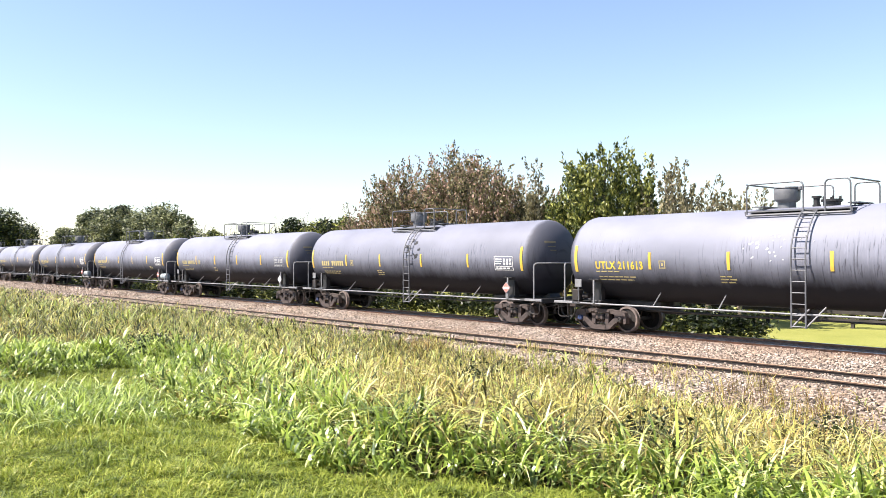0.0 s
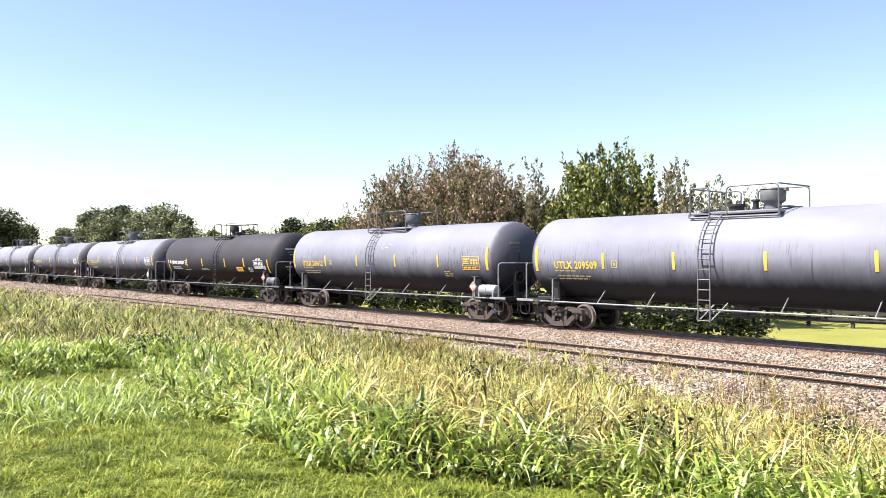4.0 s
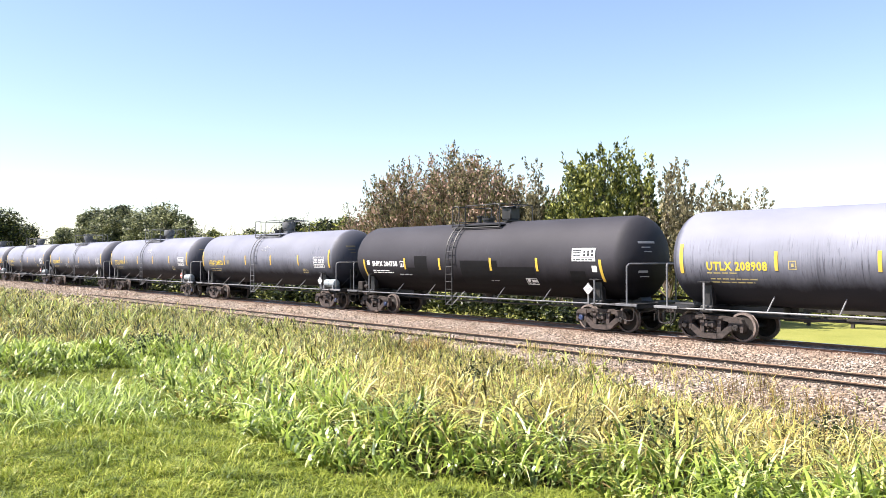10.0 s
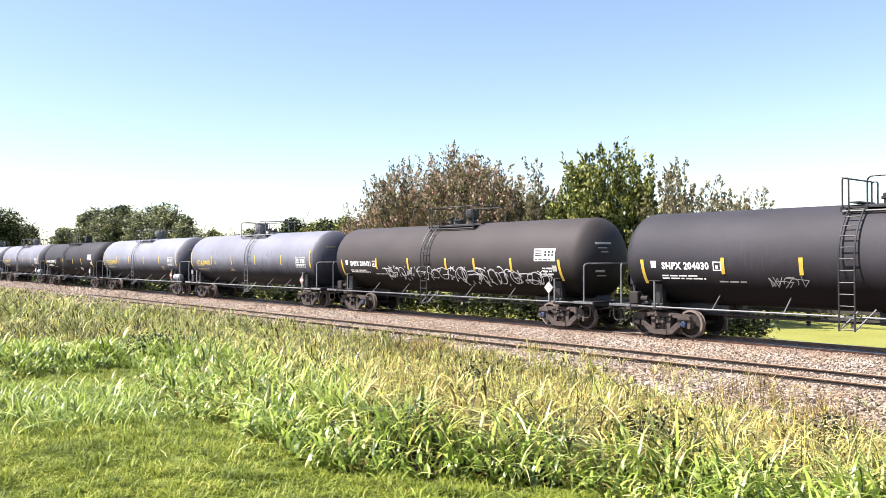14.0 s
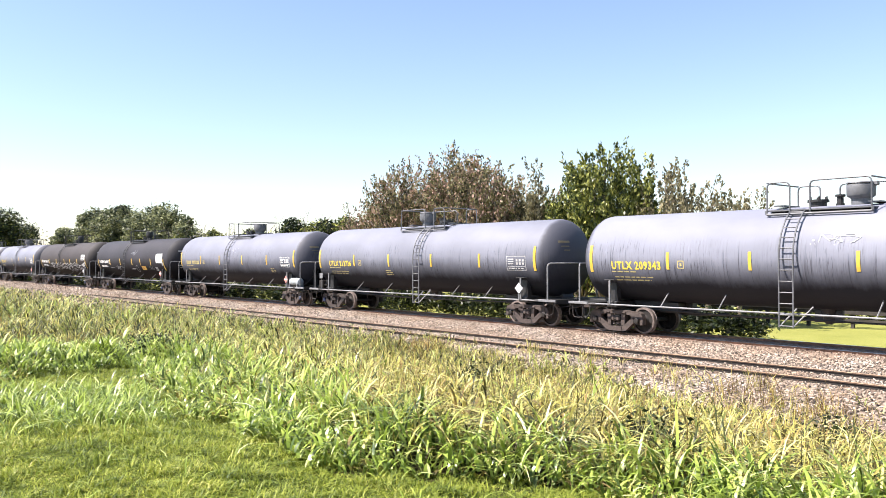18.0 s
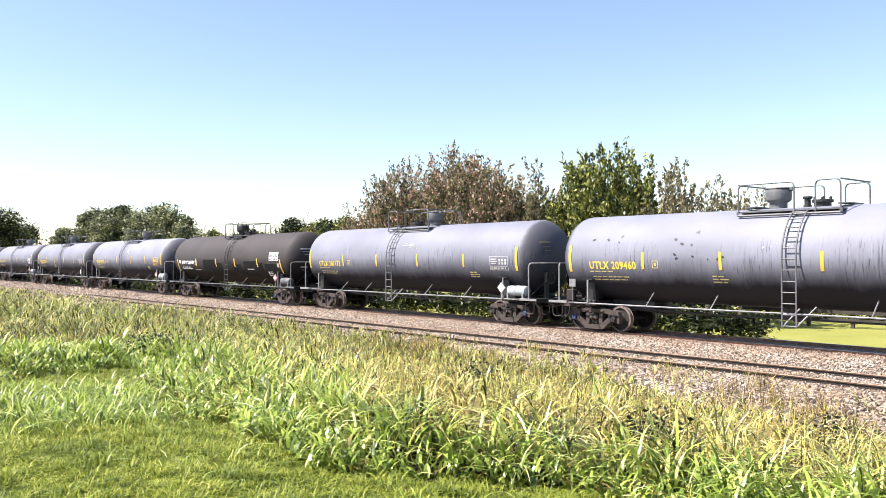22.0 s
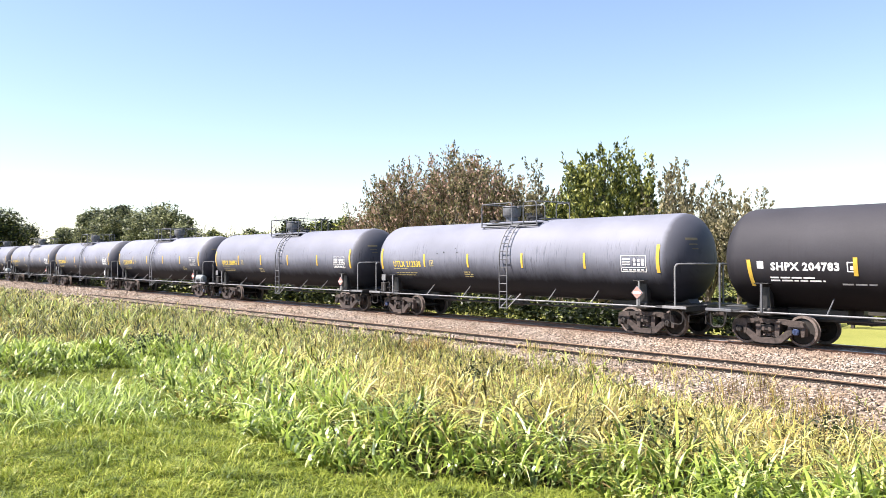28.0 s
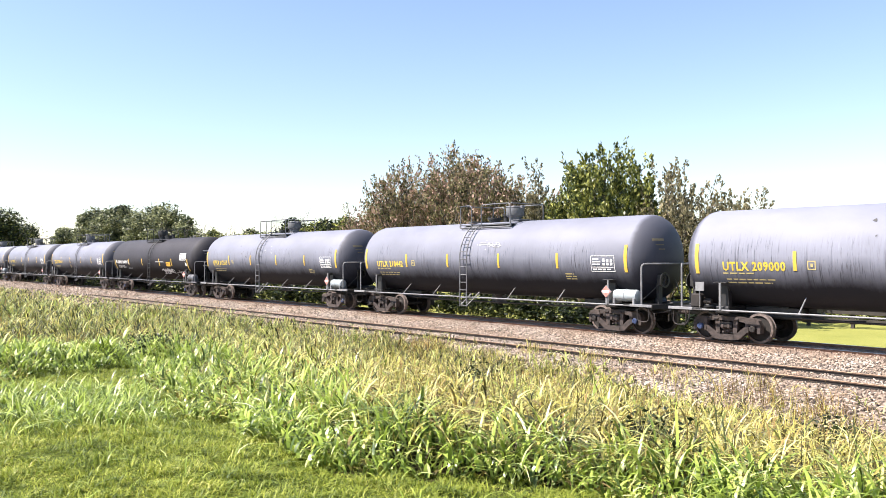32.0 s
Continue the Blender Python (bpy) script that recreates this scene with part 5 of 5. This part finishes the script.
    keep = (lumps(x, y, 0.7, 41) > 0.4) & (y > -22.6)
    x, y = x[keep], y[keep]
    blades("weeds", np.stack([x, y, on_land(x, y)], -1), rng.uniform(0.14, 0.40, len(x)), rng.uniform(0.014, 0.03, len(x)), 1.6, TALL_GREEN, 24, 4, "clump of coarse weeds standing in the turf")
    n = 1500
    x, y = rng.uniform(-14, -3, n), rng.uniform(-23.2, -19.5, n)
    keep = (depth_of(x, y) < 0) & (lumps(x, y, 0.6, 43) > 0.75)
    x, y = x[keep], y[keep]
    blades("turf_weeds", np.stack([x, y, on_land(x, y)], -1), rng.uniform(0.10, 0.24, len(x)), rng.uniform(0.010, 0.02, len(x)), 1.7, TALL_GREEN, 26, 3, "stray coarse tufts in the turf")
    # First clump added for a shaded gap in the grass, third for a log.
    for k, (wx, wy, h, s) in enumerate(((-15.6, -18.2, 0.5, 0.42), (-5.3, -16.9, 0.5, 0.26), (-5.3, -12.6, 0.5, 0.45), (-12.2, -13.0, 0.7, 0.4))):
        w = shrub(wx, wy, h, s, 900, 0.036, LEAF_BUSH, 400 + k, "dark leafy clump among the tall grass")
        w.name = "weed_plant"
        tagged(w, category="weed", group="weeds in the tall grass")


def leaves(points, size, seed, lie=None):
    """Small folded leaves at the points: arrays of vertices and faces."""
    rng = np.random.default_rng(seed)
    n = len(points)
    a = rng.normal(size=(n, 3))
    a[:, 2] = a[:, 2] * 0.6
    if lie is not None:
        a = a * 0.5 + lie
    a /= np.linalg.norm(a, axis=1)[:, None]
    b = np.cross(a, rng.normal(size=(n, 3)))
    b /= np.linalg.norm(b, axis=1)[:, None]
    s = (size * rng.uniform(0.6, 1.4, n))[:, None]
    v = np.stack([points - a * s, points + b * s * 0.5, points + a * s, points - b * s * 0.5], 1)
    return v.reshape(-1, 3), np.arange(4 * n).reshape(-1, 4)


def tree(name, x, y, height, spread, n, leaf, mat, seed, label, limbs=16, upright=0.6, bare=0.25, fuzz=0.27, twig=0.30, clumps=0, droop=0.38, shoot=0.9):
    """A tapered trunk, limbs that fork into twigs, and a crown of single leaves along the twigs."""
    rng = random.Random(seed)
    z0 = land(x, y) - 0.05
    thing = new(name)
    thing.location = (x, y, z0)
    tagged(thing, label, "tree")
    bm = bmesh.new()
    r0 = 0.022 * height
    fork = height * bare

    def taper(pts, ra, rb, sides):
        last = None
        for i, p in enumerate(pts):
            r = ra + (rb - ra) * i / (len(pts) - 1)
            ring = [bm.verts.new((p[0] + r * math.cos(2 * math.pi * k / sides), p[1] + r * math.sin(2 * math.pi * k / sides), p[2])) for k in range(sides)]
            if last:
                for k in range(sides):
                    bm.faces.new((last[k], last[(k + 1) % sides], ring[(k + 1) % sides], ring[k]))
            last = ring

    taper([(0.05 * math.sin(k), 0.05 * math.cos(k * 1.7), fork * 1.6 * k / 5) for k in range(6)], r0, r0 * 0.6, 8)
    spots = []
    for i in range(limbs):
        az = 2.4 * i + rng.uniform(-0.4, 0.4)
        reach = spread * (rng.uniform(0.55, 1.05) if i > 2 else 0.12 + 0.12 * i)
        rise = height * (upright + (1 - upright) * rng.uniform(0.15, 1.0)) * (1.0 - droop * (reach / spread) ** 2)
        start = fork * rng.uniform(0.7, 1.6)
        pts = []
        for k in range(7):
            t = k / 6
            out = reach * (0.25 * t + 0.75 * t ** 0.7)
            pts.append(Vector((out * math.cos(az + 0.3 * t), out * math.sin(az + 0.3 * t), start + (rise - start) * t ** 1.1)))
        taper(pts, r0 * 0.42, 0.012, 5)
        for k in range(2, 7):
            for _ in range(3):
                spots.append((pts[k], 0.5 + 0.5 * k / 6))
                d = Vector((rng.uniform(-1, 1), rng.uniform(-1, 1), rng.uniform(-0.1, 1.2))).normalized() * rng.uniform(0.4, 1.1) * (spread * twig + 0.25)
                tip = pts[k] + d
                taper([pts[k], pts[k] + d * 0.5 + Vector((0, 0, 0.06)), tip], 0.02, 0.006, 3)
                spots += [(tip, 0.7), (pts[k] + d * 0.6, 0.8)]
    part("trunk", bm, BARK, thing)
    g = np.random.default_rng(seed)
    base = np.array([s[0] for s in spots])
    wide = np.array([s[1] for s in spots]) * fuzz * (0.6 + spread * 0.16)
    # leafy shoots that rise from the twigs
    per = 26
    m = n // per
    pick = g.integers(0, len(spots), m)
    root = base[pick] + g.normal(size=(m, 3)) * wide[pick][:, None]
    away = root * np.array([1, 1, 0]) / (np.linalg.norm(root[:, :2], axis=1)[:, None] + 0.4)
    way = away * 0.32 + g.normal(size=(m, 3)) * 0.22 + np.array([0, 0, 1.0])
    way /= np.linalg.norm(way, axis=1)[:, None]
    long = shoot * g.uniform(0.45, 1.25, m)
    t = g.random((m, per)) ** 0.8
    pts = root[:, None] + way[:, None] * (t * long[:, None])[..., None] + g.normal(size=(m, per, 3)) * (0.105 * shoot * (1.05 - 0.7 * t))[..., None]
    pts, lie = pts.reshape(-1, 3), np.repeat(way, per, 0)
    if clumps:
        # rounded masses of leaves, open underneath
        mid = np.array([0, 0, (height + fork) / 2])
        half = np.array([spread * 0.62, spread * 0.62, (height - fork) * 0.32])
        d = g.normal(size=(clumps, 3))
        d *= (g.uniform(0.55, 1.0, clumps) / np.linalg.norm(d, axis=1))[:, None]
        size = spread * g.uniform(0.20, 0.46, clumps)
        n, lie = len(pts), None
        pick = g.integers(0, clumps, n)
        d2 = g.normal(size=(n, 3))
        d2 *= (np.clip(g.normal(0.92, 0.2, n), 0.3, 1.45) / np.linalg.norm(d2, axis=1))[:, None]
        pts = mid + d[pick] * half + d2 * size[pick][:, None] * np.array([1, 1, 0.85])
    pts[:, 2] = np.maximum(pts[:, 2], fork * 0.8)
    v, f = leaves(pts, leaf, seed + 1, lie)
    raw_mesh("crown", v, f, mat, thing)
    return thing


def shrub(x, y, height, spread, n, leaf, mat, seed, label):
    """A bush: many stems from one root and leaves in uneven clumps."""
    g = np.random.default_rng(seed)
    thing = new("shrub")
    thing.location = (x, y, land(x, y) - 0.03)
    tagged(thing, label, "shrub", "shrubs behind the train")
    bm = bmesh.new()
    tips = []
    for k in range(11):
        a, r = g.uniform(0, 6.28), spread * g.uniform(0.2, 1.0)
        tip = Vector((r * math.cos(a), r * math.sin(a), height * g.uniform(0.45, 1.0) * (1 - 0.35 * (r / spread) ** 2)))
        tube(bm, [(0.1 * math.cos(a), 0.1 * math.sin(a), 0), tip * 0.55 + Vector((0, 0, 0.1)), tip], 0.012, 3)
        tips += [tip, tip * 0.65, tip * 0.85]
    part("stems", bm, BARK, thing)
    tips = np.array(tips)
    pts = tips[g.integers(0, len(tips), n)] + g.normal(size=(n, 3)) * np.array([0.26, 0.26, 0.2]) * (0.5 + 0.5 * spread)
    pts[:, 2] = np.abs(pts[:, 2]) + 0.03
    v, f = leaves(pts, leaf, seed + 1)
    raw_mesh("foliage", v, f, mat, thing)
    return thing


def the_trees():
    reds = "bushy tree with leaves turning reddish brown"
    for x, y, h, s, n, seed in ((-45.0, 11, 9.7, 2.5, 17000, 101), (-41.2, 12, 9.8, 2.6, 19000, 102), (-37.2, 11, 9.0, 2.5, 16000, 103), (-47.6, 11.5, 8.9, 1.5, 7500, 105), (-49.4, 12, 7.9, 1.4, 5500, 117), (-43.0, 13, 9.9, 1.7, 8000, 114), (-39.2, 12.5, 9.8, 1.3, 7000, 118), (-35.3, 11.5, 7.5, 1.3, 5000, 115), (-51.4, 12, 6.9, 2.2, 9000, 111)):
        tree("tree", x, y, h, s, n, 0.092, LEAF_RED, seed, reds, 36, 0.74, 0.2, 0.18, 0.13, droop=0.22, shoot=1.25)
    tree("tree", -34.0, 12, 8.6, 1.1, 7500, 0.095, LEAF_OLIVE, 104, "slender tree with thinning olive leaves", 22, 0.68, 0.2, 0.2, 0.2, droop=0.4, shoot=1.1)
    tree("tree", -32.6, 12.4, 7.0, 1.1, 5000, 0.095, LEAF_RED, 119, reds, 16, 0.62, 0.2, 0.2, 0.2, droop=0.4, shoot=1.0)
    greens = "dense green leafy tree with an upright crown"
    tree("tree", -27.0, 9.5, 9.2, 2.0, 26000, 0.105, LEAF_GREEN, 107, greens, 32, 0.68, 0.1, 0.22, 0.16, shoot=1.1)
    tree("tree", -29.2, 10.5, 7.9, 1.7, 15000, 0.105, LEAF_GREEN, 112, greens, 24, 0.66, 0.1, 0.22, 0.16, shoot=1.1)
    tree("tree", -31.6, 11.5, 6.3, 1.2, 5500, 0.105, LEAF_GREEN, 116, greens, 18, 0.6, 0.1, 0.22, 0.16)
    tree("tree", -25.2, 10.2, 8.0, 1.3, 13000, 0.105, LEAF_GREEN, 113, greens, 22, 0.68, 0.1, 0.22, 0.16, shoot=1.0)
    bare = "sparse tree with few pale leaves and bare twigs"
    tree("tree", -23.3, 10, 7.7, 1.6, 7000, 0.085, LEAF_OLIVE, 108, bare, 20, 0.6, 0.2, 0.26)
    tree("tree", -21.5, 10.5, 7.5, 1.7, 7500, 0.085, LEAF_OLIVE, 109, bare, 19, 0.6, 0.2, 0.26)
    tree("tree", -19.6, 10, 6.4, 1.6, 5500, 0.085, LEAF_OLIVE, 110, "small sparse tree with bare twigs", 14, 0.6)
    # hedgerow farther along
    for k, (x, y, h, s) in enumerate(((-84.2, 14, 7.4, 2.8), (-79.5, 14, 6.9, 2.6), (-76.5, 14.5, 6.8, 2.4), (-73.3, 14, 7.4, 2.6), (-70.0, 14, 7.3, 2.4), (-66.6, 14, 8.0, 2.5), (-63.6, 14, 7.6, 2.2), (-61.0, 14, 7.3, 2.1), (-58.2, 13, 7.3, 2.0), (-55.6, 13, 7.4, 1.9), (-53.4, 13, 7.0, 1.7), (-91, 14, 7.2, 2.8), (-98, 15, 7.0, 2.8))):
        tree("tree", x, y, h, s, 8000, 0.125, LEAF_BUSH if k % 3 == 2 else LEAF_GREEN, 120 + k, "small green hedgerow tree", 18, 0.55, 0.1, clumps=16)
    # big rounded trees far off
    for k, (x, y, h, s, n) in enumerate(((-230, 22, 17.0, 8.8, 16000), (-246, 30, 14.0, 9.0, 9000), (-168, 22, 10.4, 3.6, 7000), (-151, 22, 13.8, 3.9, 10000), (-138.5, 22, 14.0, 5.0, 15000), (-127, 23, 12.9, 4.6, 12000), (-116.5, 22, 11.8, 3.9, 10000), (-110.5, 22, 10.0, 2.5, 4500), (-132, 26, 9.5, 5, 7000), (-121, 26, 8.5, 5, 7000))):
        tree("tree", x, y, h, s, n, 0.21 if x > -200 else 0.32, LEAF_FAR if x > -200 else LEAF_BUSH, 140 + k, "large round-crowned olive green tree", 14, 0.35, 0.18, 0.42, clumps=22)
    # shrubs between the train and the trees
    rnd = random.Random(8)
    x = -17.1
    k = 0
    while x > -190:
        far = x < -46
        h = rnd.uniform(1.5, 2.0) if x < -28 else rnd.uniform(1.1, 1.7)
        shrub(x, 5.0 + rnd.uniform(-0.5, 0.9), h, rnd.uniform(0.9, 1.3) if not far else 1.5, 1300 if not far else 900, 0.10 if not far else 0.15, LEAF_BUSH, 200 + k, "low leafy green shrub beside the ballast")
        x -= rnd.uniform(1.1, 1.7) if not far else rnd.uniform(1.7, 2.4)
        k += 1
    # hedge behind the meadow and a wood beyond
    x = -2.0
    while x > -32:
        shrub(x, 17.5 + rnd.uniform(-0.6, 0.6), rnd.uniform(1.0, 1.5), 1.3, 1100, 0.11, LEAF_GREEN, 300 + k, "dark green hedge shrub behind the meadow")
        x -= rnd.uniform(1.6, 2.2)
        k += 1
    for y0, step, h0, h1, wide, n, leaf, end in ((27, 2.1, 2.9, 3.3, 1.9, 4200, 0.15, -52), (46, 4.2, 3.5, 4.0, 3.6, 6000, 0.24, -84)):
        x = 0.0
        while x > end:
            tree("tree", x, y0 + rnd.uniform(-1, 2), rnd.uniform(h0, h1), wide, n, leaf, LEAF_FAR if k % 2 else LEAF_BUSH, 340 + k, "low bushy tree at the meadow's far side", 12, 0.5, 0.08, shoot=0.55)
            x -= step * rnd.uniform(0.85, 1.2)
            k += 1


def the_fence():
    """A dark timber post-and-rail fence behind the meadow."""
    fence = new("fence")
    fence.location = (0, 13.3, land(-15, 13.3))
    tagged(fence, "dark timber post and rail fence behind the meadow", "fence")
    bm = bmesh.new()
    box(bm, -0.08, 0.08, -0.06, 0.06, -0.1, 1.18, 0.01)
    post = part("post", bm, FENCE_WOOD, fence)
    for k in range(22):
        m = Matrix.Translation((2 - 2.0 * k, 0, 0))
        if k:
            share(post, fence, m)
        else:
            post.matrix_basis = m
    for z in (0.30, 0.66, 1.02):
        bm = bmesh.new()
        box(bm, -40, 2, -0.115, -0.062, z - 0.075, z + 0.075, 0.008)
        part("fence_rail", bm, FENCE_WOOD, fence)


# ---- build ----
the_ground()
the_ballast()
the_tracks()
TRAIN = the_train()
the_trees()
the_fence()
the_grass()

# ---- the train's run: where the middle of car 0 is, second by second ----
RUN = ((0, -11.69), (0.5, -18.41), (1, -25.73), (2, -39.80), (3, -53.83), (6, -96.55), (7, -110.57), (8, -124.55), (9, -138.42), (10, -152.42), (11, -166.32), (12, -180.90),
       (13, -194.81), (14, -208.74), (17, -251.11), (18, -264.98), (19, -278.80), (20, -293.34), (21, -307.21), (22, -320.39), (23, -334.81), (24, -348.58), (25, -362.49),
       (28, -404.46), (29, -418.25), (30, -432.19), (31, -446.54), (32, -460.20))


def motions():
    for k, car in TRAIN.items():
        walk(car, [(t, pose(s + centre_of(k), 0, 0)) for t, s in RUN])
    # the wheels roll: one turning for all front and one for all rear wheelsets
    times, way = [p[0] for p in RUN], [p[1] for p in RUN]
    kept = {}
    for car in TRAIN.values():
        for truck in [o for o in car.children if o.name.startswith("truck")]:
            for w in [o for o in truck.children if o.name.startswith("wheelset")]:
                front = w.location.x < 0
                if front not in kept:
                    x = w.location.x
                    rows = [(k / FPS, pose(x, 0, WHEEL, ry=math.degrees((np.interp(k / FPS, times, way) - way[0]) / WHEEL) % 360)) for k in range(0, 32 * FPS + 1)]
                    walk(w, rows)
                    kept[front] = w.animation_data
                else:
                    w.rotation_mode = "QUATERNION"
                    w.animation_data_create()
                    w.animation_data.action = kept[front].action
                    w.animation_data.action_slot = kept[front].action_slot


motions()
